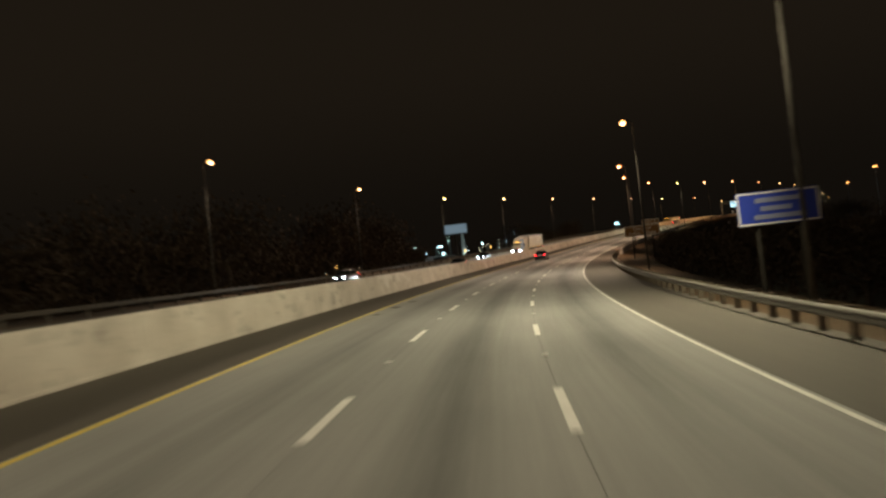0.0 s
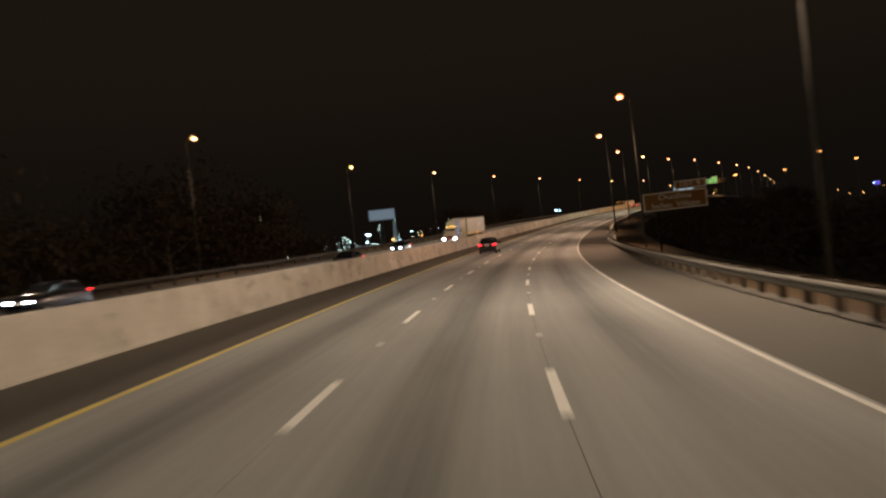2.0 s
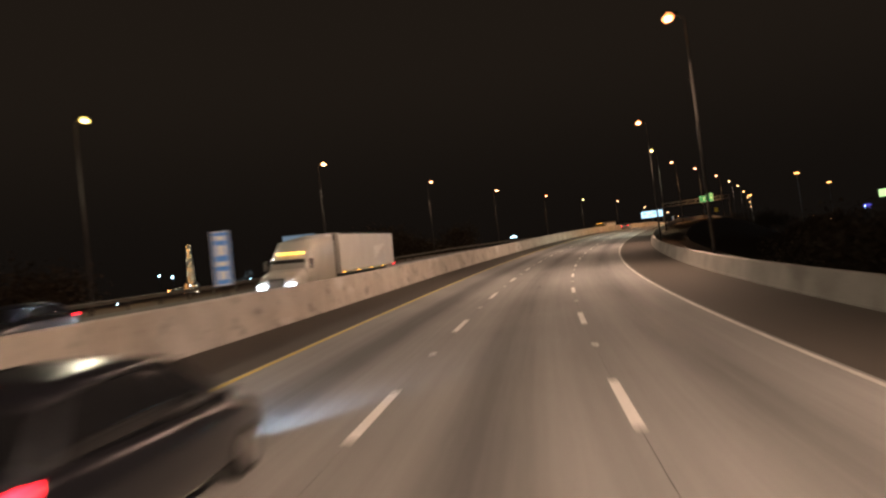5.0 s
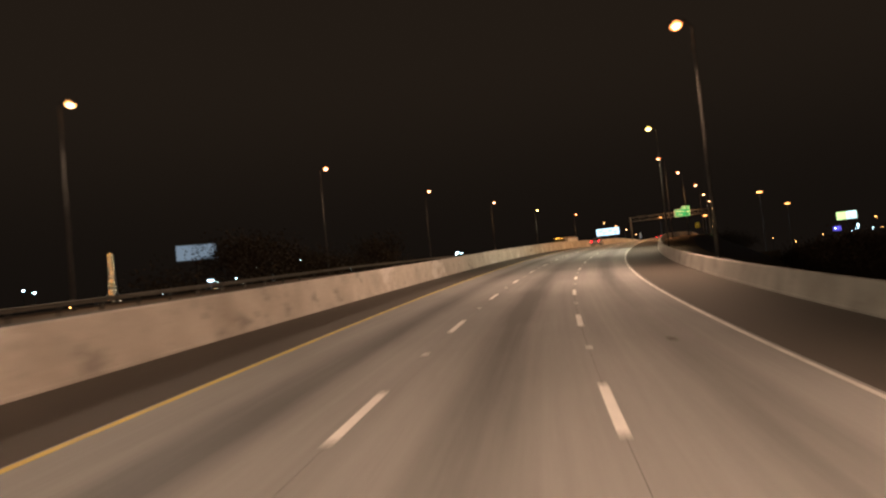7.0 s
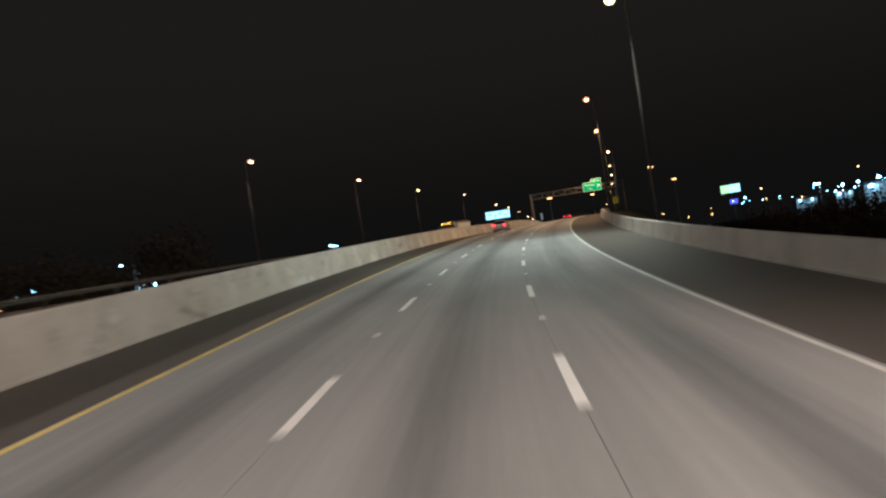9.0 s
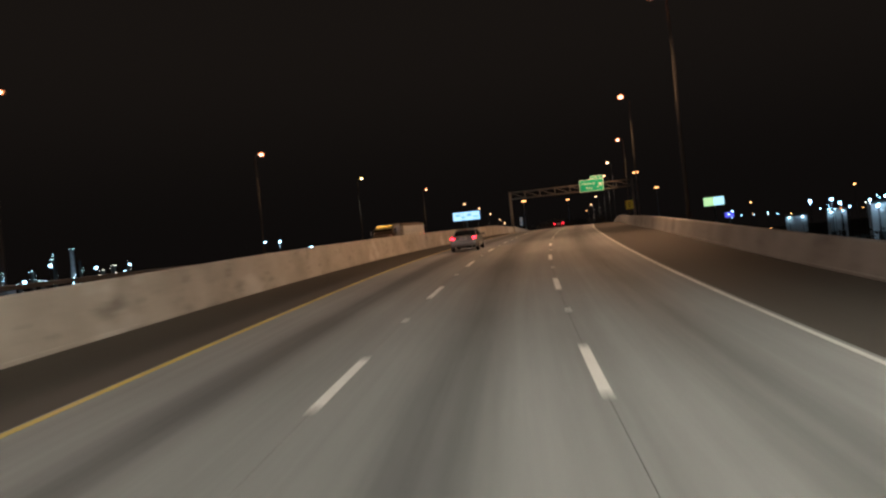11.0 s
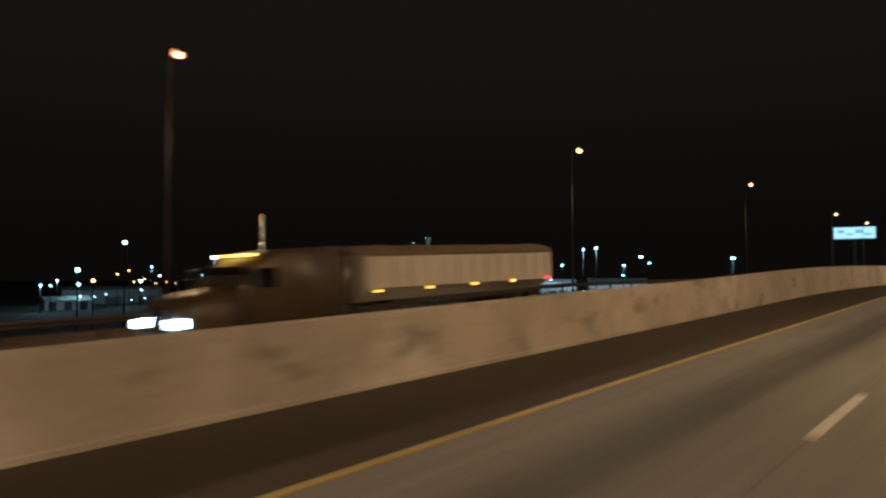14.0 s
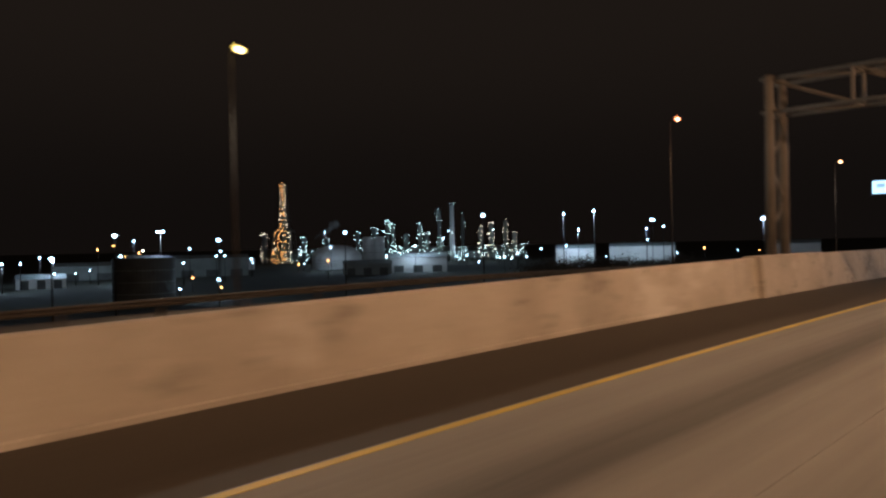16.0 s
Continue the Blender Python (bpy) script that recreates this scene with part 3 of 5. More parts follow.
def panel(parent, name, x0, x1, z0, z1, y, face, border=0.06, label="", radius=0.12):
    """A framed sheet: aluminium back, coloured face, raised pale border."""
    cx, cz, w, h = (x0 + x1) / 2, (z0 + z1) / 2, x1 - x0, z1 - z0
    bm = box(fresh(), (cx, y + 0.03, cz), (w, 0.04, h), bevel=0.012)
    sheet = part(name, bm, face, parent, label)
    if border:
        bm = fresh()
        for c, size in (((cx, y + 0.004, z1 - border), (w - border, 0.008, border)), ((cx, y + 0.004, z0 + border), (w - border, 0.008, border)),
                        ((x0 + border, y + 0.004, cz), (border, 0.008, h - 3 * border)), ((x1 - border, y + 0.004, cz), (border, 0.008, h - 3 * border))):
            box(bm, c, size)
        part("border", bm, SIGN_WHITE, sheet, "pale reflective border")
    bm = fresh()
    for f in (0.25, 0.75):
        box(bm, (cx, y + 0.085, z0 + h * f), (w * 0.96, 0.06, 0.07))
    part("stiffener", bm, SIGN_BACK, sheet)
    return sheet


def bars(parent, rows, mat, y):
    bm = fresh()
    for x, z, w, h in rows:
        box(bm, (x, y - 0.002, z), (w, 0.006, h))
    part("print_bar", bm, mat, parent)


def sign_posts(parent, xs, top, y=0.18, low=-4.0, r=0.09):
    for x in xs:
        part("post", tube(fresh(), (x, y, low), (x, y, top), r, sides=8), DARK_STEEL, parent, smooth=True)


brown = thing("exit_sign", upright(171.5, 13.35), "brown reflective exit sign with pale lettering on posts", "road sign")
panel(brown, "sign_panel", -2.45, 2.45, 3.15, 4.62, 0, SIGN_BROWN, 0.085)
panel(brown, "exit_tab", 0.05, 2.45, 4.66, 5.36, 0, SIGN_BROWN, 0.075)
lettering("Chucalissa", 0.42, (0, -0.004, 4.18), SIGN_WHITE, brown, 2.5)
lettering("Indian", 0.42, (-1.03, -0.004, 3.55), SIGN_WHITE, brown, 1.5)
lettering("Village", 0.42, (0.92, -0.004, 3.55), SIGN_WHITE, brown, 1.76)
lettering("EXIT", 0.36, (0.99, -0.004, 5.0), SIGN_WHITE, brown, 0.98)
lettering("9", 0.36, (1.87, -0.004, 5.0), SIGN_WHITE, brown, 0.24)
sign_posts(brown, (-1.4, 1.4), 4.6)

DIM_PRINT = material("dull_pale_print", (0.25, 0.28, 0.45), 0.6)
blue = thing("service_sign", upright(95.5, 12.85), "blue reflective roadside service sign with pale bars", "road sign")
panel(blue, "sign_panel", -1.72, 1.72, 3.05, 4.5, 0, SIGN_BLUE)
bars(blue, [(0.0, 4.12, 1.9, 0.2), (-0.1, 3.75, 1.3, 0.2), (0.05, 3.4, 2.2, 0.2)], DIM_PRINT, -0.001)
sign_posts(blue, (-0.9, 0.9), 4.5)

for s, u in ((209.0, -10.15), (503.0, -10.95)):
    mile = thing("mile_marker", upright(s, u, 1.44 + dip(s, u) * 0.7), "narrow blue mile marker on the median barrier", "road sign", "mile markers")
    panel(mile, "sign_panel", -0.32, 0.32, 0.38, 2.3, 0, MARKER_BLUE, 0.03)
    bars(mile, [(0, 2.05, 0.4, 0.16), (0, 1.62, 0.36, 0.36), (0, 1.15, 0.42, 0.16), (0, 0.75, 0.3, 0.3)], SIGN_WHITE, -0.001)
    sign_posts(mile, (0,), 2.2, 0.09, -1.0 - dip(s, u) * 0.7, 0.035)

ramp = thing("advisory_sign", upright(454, 11.6, dip(454, 11.6), -18), "square yellow advisory sign on a post behind the parapet", "road sign")
panel(ramp, "sign_panel", -0.62, 0.62, 1.35, 2.75, 0, SIGN_YELLOW, 0.0)
bars(ramp, [(0, 2.35, 0.62, 0.09), (0, 2.05, 0.5, 0.09), (0, 1.75, 0.34, 0.09)], BLACK_TRIM, -0.001)
sign_posts(ramp, (0,), 2.7, 0.12, -3.0, 0.06)


GANTRY_STEEL = material("dull_gantry_steel", (0.15, 0.14, 0.125), 0.7, 0.1, second=(0.10, 0.09, 0.08), scale=2)


def gantry():
    ob = thing("sign_gantry", upright(480.4, 0), "galvanised box-truss gantry spanning the carriageway", "gantry")
    raised = dip(480.4, 0)
    left, right, low, high, deep = -10.4, 13.6, raised + 6.40, raised + 7.70, 1.4
    base = {left: at(480.4, left).z - at(480.4, 0).z + 1.3, right: at(480.4, right).z - at(480.4, 0).z - 1.0}
    for x in (left, right):
        for y in (-deep / 2, deep / 2):
            part("column", tube(fresh(), (x, y, base[x]), (x, y, high + 0.15), 0.2, 0.17, 12), GANTRY_STEEL, ob, smooth=True)
        z = base[x] + 1
        flip = 1
        while z < low - 0.6:
            part("column_brace", tube(fresh(), (x, -deep / 2 * flip, z), (x, deep / 2 * flip, z + 1.4), 0.05, sides=6), GANTRY_STEEL, ob)
            z, flip = z + 1.4, -flip
    for y in (-deep / 2, deep / 2):
        for z in (low, high):
            part("chord", tube(fresh(), (left - 0.3, y, z), (right + 0.3, y, z), 0.085, sides=8), GANTRY_STEEL, ob, smooth=True)
    bays = 8
    for k in range(bays):
        x0, x1 = left + (right - left) * k / bays, left + (right - left) * (k + 1) / bays
        def member(a, b, r):
            part("truss_member", tube(fresh(), a, b, r, sides=6), GANTRY_STEEL, ob)

        for y in (-deep / 2, deep / 2):
            member((x0, y, low), (x0, y, high), 0.07)
            member((x0, y, high), (x1, y, low), 0.05)
        for z in (low, high):
            member((x0, -deep / 2, z), (x0, deep / 2, z), 0.04)
            member((x0, -deep / 2, z), (x1, deep / 2, z), 0.035)
    bm = fresh()
    for x in (3.9, 5.9, 7.9):
        box(bm, (x, -0.82, raised + 7.4), (0.12, 0.2, 2.5))
    part("sign_bracket", bm, GANTRY_STEEL, ob)
    green = thing("overhead_exit_sign", upright(480.4, -0.1, raised + 0.35) @ pose(0, -1.0, 0), "green overhead exit sign with white lettering and arrow", "road sign")
    panel(green, "sign_panel", 3.55, 8.25, 5.75, 8.15, 0, SIGN_GREEN, 0.07)
    panel(green, "exit_tab", 5.75, 8.25, 8.2, 8.85, 0, SIGN_GREEN, 0.05)
    lettering("Mallory", 0.5, (5.35, -0.004, 7.35), SIGN_WHITE, green, 2.5)
    lettering("Ave", 0.5, (5.35, -0.004, 6.5), SIGN_WHITE, green, 1.2)
    lettering("EXIT", 0.36, (6.74, -0.004, 8.52), SIGN_WHITE, green, 0.98)
    lettering("9", 0.36, (7.62, -0.004, 8.52), SIGN_WHITE, green, 0.24)
    bm = fresh()
    box(bm, (7.4, -0.004, 6.85), (0.16, 0.008, 1.0), pose(0, 0, 0, 0, 45))
    box(bm, (7.55, -0.004, 7.24), (0.6, 0.008, 0.15))
    box(bm, (7.79, -0.004, 7.0), (0.15, 0.008, 0.6))
    part("arrow", bm, SIGN_WHITE, green, "white slanted arrow")


gantry()


# ---------------- vehicles ----------------
def loft(bm, rings):
    rows = [[bm.verts.new(p) for p in ring] for ring in rings]
    n = len(rows[0])
    for a, b in zip(rows[:-1], rows[1:]):
        for j in range(n):
            bm.faces.new((a[j], a[(j + 1) % n], b[(j + 1) % n], b[j]))
    bm.faces.new(rows[0])
    bm.faces.new(list(reversed(rows[-1])))
    return bm


def mirrored(points):
    return points + [(-x, y, z) for x, y, z in reversed(points)]


def wheel(parent, x, y, r, w, side):
    bm = fresh()
    bmesh.ops.create_cone(bm, cap_ends=True, segments=24, radius1=r, radius2=r, depth=w, matrix=Matrix.Translation((x, y, r)) @ pose(0, 0, 0, 0, 90))
    edges = [e for e in bm.edges if len(e.link_faces) == 2 and any(len(f.verts) > 4 for f in e.link_faces)]
    bmesh.ops.bevel(bm, geom=edges, offset=w * 0.18, segments=3, affect="EDGES")
    ob = part("wheel", bm, RUBBER, parent, "black tyre", smooth=False)
    bm = fresh()
    xo = x + side * (w / 2 + 0.005)
    bmesh.ops.create_cone(bm, cap_ends=True, segments=20, radius1=r * 0.62, radius2=r * 0.62, depth=0.03, matrix=Matrix.Translation((xo, y, r)) @ pose(0, 0, 0, 0, 90))
    for k in range(5):
        a = k * math.tau / 5
        box(bm, (xo + side * 0.012, y + math.cos(a) * r * 0.33, r + math.sin(a) * r * 0.33), (0.03, r * 0.5, r * 0.12), pose(0, 0, 0, math.degrees(a)))
    part("rim", bm, RIM, ob, "spoked rim")


def passenger_car(m, paint, label, length=4.7, width=1.84, height=1.46, belt=0.92, hatch=0.0, group=""):
    """Car with its nose towards local +y, resting on z = 0, centred."""
    ob = thing("car", m, label, "car", group)
    L, w, h = length / 2, width / 2, height

    def ring(y, half, low, top, crown):
        return mirrored([(half * 0.86, y, low), (half * 0.985, y, low + 0.12), (half, y, low + 0.34), (half * 0.985, y, top - 0.12), (half * 0.9, y, top - 0.01), (half * 0.5, y, top + crown)])

    bm = loft(fresh(), [ring(-L, w * 0.84, 0.42, 0.84, 0.0), ring(-L + 0.06, w * 0.93, 0.30, belt + 0.03, 0.0), ring(-L + 0.35, w * 0.98, 0.24, belt + 0.06, 0.02), ring(-L + 1.2, w, 0.2, belt + 0.03, 0.02),
                        ring(0, w, 0.19, belt, 0.02), ring(L - 1.45, w, 0.2, belt - 0.02, 0.03), ring(L - 0.5, w * 0.97, 0.22, belt - 0.14, 0.04), ring(L - 0.1, w * 0.88, 0.28, belt - 0.24, 0.02), ring(L, w * 0.78, 0.38, 0.58, 0.0)])
    bmesh.ops.bevel(bm, geom=[e for e in bm.edges if e.is_manifold and e.calc_face_angle() > 0.5], offset=0.03, segments=2, affect="EDGES")
    part("body", bm, paint, ob, smooth=True)
    rear0, rear1, front1, front0 = -L + 0.55 - hatch * 0.33, -L + 1.6 - hatch * 1.05, 0.2, L - 1.25

    lo, hi = belt + 0.0, h - 0.03

    def arch(y, top, half, shoulder):
        rise = top - lo
        return mirrored([(half, y, lo - 0.04), (half * 0.97, y, lo + rise * 0.35), (shoulder * 1.08, y, lo + rise * 0.78), (shoulder, y, lo + rise * 0.92), (shoulder * 0.78, y, lo + rise * 0.985), (shoulder * 0.3, y, top)])

    spine = [(rear0, lo + 0.03, 0.80, 0.66), (rear0 + (rear1 - rear0) * 0.5, lo + (hi - lo) * 0.60, 0.86, 0.68), (rear1 - 0.05, hi - 0.06, 0.885, 0.68), (rear1 + 0.4, hi - 0.005, 0.895, 0.69), (front1 - 0.5, hi + 0.01, 0.90, 0.70),
             (front1, hi - 0.05, 0.90, 0.70), (front1 + (front0 - front1) * 0.5, lo + (hi - lo) * 0.55, 0.89, 0.72), (front0, lo + 0.02, 0.82, 0.7)]
    part("cabin_glass", loft(fresh(), [arch(y, z, w * a, w * b) for y, z, a, b in spine]), GLASS_DARK, ob, "dark tinted glass", smooth=True)
    crown = [(rear1 - 0.12, hi - 0.07), (rear1 + 0.4, hi + 0.012), (front1 - 0.5, hi + 0.026), (front1 + 0.05, hi - 0.05)]
    part("roof", loft(fresh(), [mirrored([(w * 0.735, y, z - 0.11), (w * 0.715, y, z - 0.045), (w * 0.56, y, z - 0.005), (w * 0.25, y, z + 0.012)]) for y, z in crown]), paint, ob, smooth=True)
    for side in (-1, 1):
        for a, b in (((w * 0.87, rear0 + 0.02, lo), (w * 0.71, rear1 + 0.02, hi - 0.10)), ((w * 0.9, front0 - 0.03, lo), (w * 0.725, front1, hi - 0.10)), ((w * 0.905, -0.15, lo), (w * 0.735, -0.2, hi - 0.09))):
            part("pillar", tube(fresh(), (a[0] * side, a[1], a[2]), (b[0] * side, b[1], b[2]), 0.045, sides=6), paint, ob)
        bm = box(fresh(), (side * w * 0.77, -L + 0.06, belt - 0.07), (0.25, 0.14, 0.13), pose(0, 0, 0, 0, -side * 10, side * 22), bevel=0.04)
        part("tail_light", bm, TAIL, ob, "lit red tail light")
        bm = box(fresh(), (side * w * 0.58, L - 0.13, belt - 0.30), (0.34, 0.16, 0.13), pose(0, 0, 0, 0, 0, -side * 10), bevel=0.03)
        part("headlight", bm, HEADLAMP, ob, "lit white headlight")
        bm = box(fresh(), (side * (w + 0.09), front0 - 0.45, belt + 0.07), (0.2, 0.1, 0.14), bevel=0.03)
        part("door_mirror", bm, paint, ob)
        for y in (-L + 0.85, L - 0.95):
            wheel(ob, side * (w - 0.11), y, 0.33, 0.22, side)
    part("bumper", box(fresh(), (0, -L + 0.0, 0.52), (width * 0.9, 0.18, 0.24), bevel=0.07), paint, ob, smooth=True)
    part("diffuser", box(fresh(), (0, -L + 0.04, 0.32), (width * 0.8, 0.14, 0.14), bevel=0.04), BLACK_TRIM, ob, "dark lower bumper trim")
    for side in (-1, 1):
        part("exhaust_tip", tube(fresh(), (side * w * 0.6, -L - 0.06, 0.33), (side * w * 0.6, -L + 0.1, 0.33), 0.04, sides=10), RIM, ob)
    plate = part("number_plate", box(fresh(), (0, -L - 0.03, belt - 0.1), (0.5, 0.05, 0.19), bevel=0.008), PLATE, ob, "pale number plate")
    part("print_bar", box(fresh(), (0, -L - 0.058, belt - 0.1), (0.34, 0.006, 0.06)), BAR_GREY, plate)
    part("brake_light", box(fresh(), (0, rear1 - 0.13, hi - 0.02), (0.3, 0.03, 0.03)), RED_LENS, ob, "dark red high brake light")
    return ob


def head_beam(m, y, z, watts, x=0.0):
    """The dipped beam that a vehicle's headlights throw ahead."""
    data = bpy.data.lights.new("head_beam", "SPOT")
    data.energy, data.color, data.spot_size, data.spot_blend, data.shadow_soft_size = watts, (0.85, 0.93, 1.0), radians(76), 0.7, 0.08
    light = new("head_beam", data)
    light.matrix_world = m @ Matrix.Translation((x, y, z)) @ pose(0, 0, 0, 86, 0, 0)


DARK_PAINT = material("dark_metallic_paint", (0.025, 0.027, 0.035), 0.3, 0.5, second=(0.02, 0.021, 0.028), scale=2, coat=0.8)
SILVER_PAINT = material("silver_grey_metallic_paint", (0.33, 0.35, 0.38), 0.3, 0.6, second=(0.28, 0.3, 0.33), scale=2, coat=0.8)
RED_PAINT = material("dark_red_metallic_paint", (0.12, 0.02, 0.02), 0.3, 0.4, second=(0.09, 0.015, 0.015), scale=2, coat=0.8)
for s, u, paint, label, size in ((191.5, -3.7, DARK_PAINT, "dark sport utility car with lit red tail lights", (4.75, 1.9, 1.68, 1.02, 0.8)),
                                 (468.0, -0.5, RED_PAINT, "dark red saloon car with lit red tail lights", (4.7, 1.82, 1.45, 0.92, 0.0)),
                                 (382.4, -3.8, SILVER_PAINT, "silver-grey saloon car with lit tail lights beside the median", (4.75, 1.9, 1.5, 0.98, 0.0)),
                                 (566.0, 0.2, DARK_PAINT, "distant dark car with lit red tail lights", (4.7, 1.84, 1.5, 0.94, 0.2))):
    m = on_road(s, u, 0.006)
    passenger_car(m, paint, label, *size)
    head_beam(m, size[0] / 2 + 0.1, 0.7, 450)
for s, u in ((146.0, -22.0), (175.0, -14.6), (209.0, -18.3)):
    m = on_road(s, u, 0.006, 180)
    passenger_car(m, DARK_PAINT, "dark car with bright headlights on the opposite carriageway", height=1.7, belt=1.12, hatch=0.7, group="oncoming cars")
    head_beam(m, 2.5, 0.8, 2600)

CAB_WHITE = material("white_cab_paint", (0.7, 0.68, 0.62), 0.35, second=(0.6, 0.58, 0.52), scale=1, coat=0.4)
CAB_DARK = material("dark_brown_cab_paint", (0.10, 0.075, 0.045), 0.4, second=(0.07, 0.055, 0.035), scale=1, coat=0.4)
TRAILER_WHITE = material("white_trailer_sheet", (0.68, 0.66, 0.62), 0.45, second=(0.58, 0.56, 0.52), scale=0.6)
TARP = material("brown_tarpaulin", (0.22, 0.17, 0.12), 0.8, second=(0.16, 0.12, 0.09), scale=1.2, bump=0.3, bump_scale=5)
FADED_PRINT = material("faded_pale_print", (0.86, 0.86, 0.82), 0.5, second=(0.74, 0.72, 0.68), scale=2)
CHROME = material("chrome", (0.75, 0.75, 0.75), 0.15, 1.0)


def lorry(m, label, trailer_length, paint, hopper=False, roof=4.0, back=-5.9):
    """Tractor with sleeper and semi-trailer, nose towards local +y, its nose at y = 0."""
    ob = thing("semi_truck", m, label, "truck")
    bm = loft(fresh(), [mirrored([(1.05, -0.1, 0.55), (1.12, -0.1, 1.2), (0.95, -0.1, 1.55)]), mirrored([(1.15, -0.6, 0.5), (1.2, -0.6, 1.3), (1.0, -0.6, 1.72)]), mirrored([(1.18, -2.1, 0.5), (1.22, -2.1, 1.4), (1.08, -2.1, 1.95)])])
    bmesh.ops.bevel(bm, geom=list(bm.edges), offset=0.06, segments=2, affect="EDGES")
    part("hood", bm, paint, ob, smooth=True)
    bm = loft(fresh(), [mirrored([(1.22, -1.9, 0.6), (1.22, -1.9, 1.9), (1.12, -2.0, 2.0)]), mirrored([(1.24, -2.7, 0.6), (1.24, -2.7, 2.4), (1.1, -2.7, min(2.85, roof - 0.3))]), mirrored([(1.25, -3.6, 0.6), (1.25, -3.6, min(3.1, roof - 0.3)), (1.12, -3.6, min(3.6, roof - 0.1))]), mirrored([(1.25, back, 0.6), (1.25, back, roof - 0.4), (1.15, back, roof)])])
    bmesh.ops.bevel(bm, geom=list(bm.edges), offset=0.05, segments=2, affect="EDGES")
    part("cab", bm, paint, ob, "cab with a tall sleeper fairing", smooth=True)
    part("windscreen", box(fresh(), (0, -2.28, 2.26), (2.15, 0.06, 0.72), pose(0, 0, 0, -50), bevel=0.02), GLASS_DARK, ob, "dark windscreen")
    part("grille", box(fresh(), (0, -0.06, 1.05), (1.1, 0.1, 0.8), bevel=0.04), CHROME, ob, "chrome grille")
    part("bumper", box(fresh(), (0, -0.05, 0.45), (2.3, 0.25, 0.38), bevel=0.06), CHROME, ob, "chrome bumper")
    for side in (-1, 1):
        part("headlight", box(fresh(), (side * 0.93, -0.08, 0.98), (0.4, 0.2, 0.24), bevel=0.05), HEADLAMP, ob, "bright headlight")
        part("side_window", box(fresh(), (side * 1.245, -2.85, 2.15), (0.04, 0.75, 0.6), bevel=0.015), GLASS_DARK, ob)
        part("door_mirror", box(fresh(), (side * 1.5, -2.1, 2.2), (0.22, 0.12, 0.6), bevel=0.04), CHROME, ob)
        part("fuel_tank", tube(fresh(), (side * 0.95, -3.3, 0.75), (side * 0.95, -5.2, 0.75), 0.3, sides=16), CHROME, ob, smooth=True)
        part("exhaust_stack", tube(fresh(), (side * 1.2, back - 0.2, 0.9), (side * 1.2, back - 0.2, roof), 0.07, sides=10), CHROME, ob, smooth=True)
    for x in (-0.8, -0.4, 0, 0.4, 0.8):
        part("marker_light", box(fresh(), (x, -2.66, min(2.9, roof - 0.25)), (0.17, 0.1, 0.05), bevel=0.015), MARKER, ob, "amber roof marker light")
    part("chassis", box(fresh(), (0, (back - 5.2) / 2 - 0.6, 0.85), (0.9, 1.2 - back, 0.25)), BLACK_TRIM, ob)
    t0, t1 = back - 1.1, back - 1.1 - trailer_length
    if hopper:
        bm = loft(fresh(), [mirrored([(0.5, t0, 1.1), (1.27, t0, 1.6), (1.27, t0, 2.75)]), mirrored([(0.45, t1, 1.1), (1.27, t1, 1.5), (1.27, t1, 2.75)])])
        part("trailer_body", bm, TRAILER_WHITE, ob, "pale hopper trailer")
        for k in range(13):
            y = t0 + (t1 - t0) * (k + 0.5) / 13
            for side in (-1, 1):
                part("rib", box(fresh(), (side * 1.285, y, 2.15), (0.05, 0.09, 1.15)), TRAILER_WHITE, ob)
        bm = loft(fresh(), [mirrored([(1.3, y, 2.7), (1.25, y, 2.9), (0.7, y, 3.1 + 0.03 * math.sin(y * 3))]) for y in np.linspace(t0, t1, 12)])
        part("tarpaulin", bm, TARP, ob, "brown rolled tarpaulin cover", smooth=True)
        side_z = 1.5
    else:
        bm = box(fresh(), (0, (t0 + t1) / 2, 2.66), (2.58, trailer_length, 2.85), bevel=0.04)
        part("trailer_body", bm, TRAILER_WHITE, ob, "pale box trailer")
        for side in (-1, 1):
            part("bottom_rail", box(fresh(), (side * 1.3, (t0 + t1) / 2, 1.27), (0.05, trailer_length * 0.995, 0.14)), CHROME, ob)
            part("top_rail", box(fresh(), (side * 1.3, (t0 + t1) / 2, 4.05), (0.04, trailer_length * 0.995, 0.1)), CHROME, ob)
        for side in (-1, 1):  # faded wing-shaped print on the trailer's side
            bm = fresh()
            for k, (run, rise) in enumerate(((3.4, 0.26), (2.6, 0.22), (1.7, 0.2), (0.9, 0.16))):
                box(bm, (side * 1.293, t1 + 6.6 - run / 2, 2.95 - 0.27 * k), (0.012, run, rise), pose(0, 0, 0, side * 4))
            part("print_bar", bm, FADED_PRINT, ob, "faded pale wing-shaped print")
        side_z = 1.27
    for k in range(5):
        y = t0 - 0.5 + (t1 - t0 + 1.0) * k / 4
        for side in (-1, 1):
            part("side_light", box(fresh(), (side * 1.34, y, side_z), (0.05, 0.17, 0.055), bevel=0.01), TAIL if k == 4 else MARKER, ob, "red rear side light" if k == 4 else "amber side light")
    part("mud_skirt", box(fresh(), (0, (t0 + t1) / 2 - 1, 1.0), (0.9, trailer_length - 2, 0.25)), BLACK_TRIM, ob)
    for y in (-1.35, back + 0.6, back - 0.65, t1 + 1.6, t1 + 2.9):
        for side in (-1, 1):
            wheel(ob, side * 1.02, y, 0.5, 0.5 if y < -2 else 0.3, side)
    head_beam(m, 0.4, 0.98, 4200)
    return ob


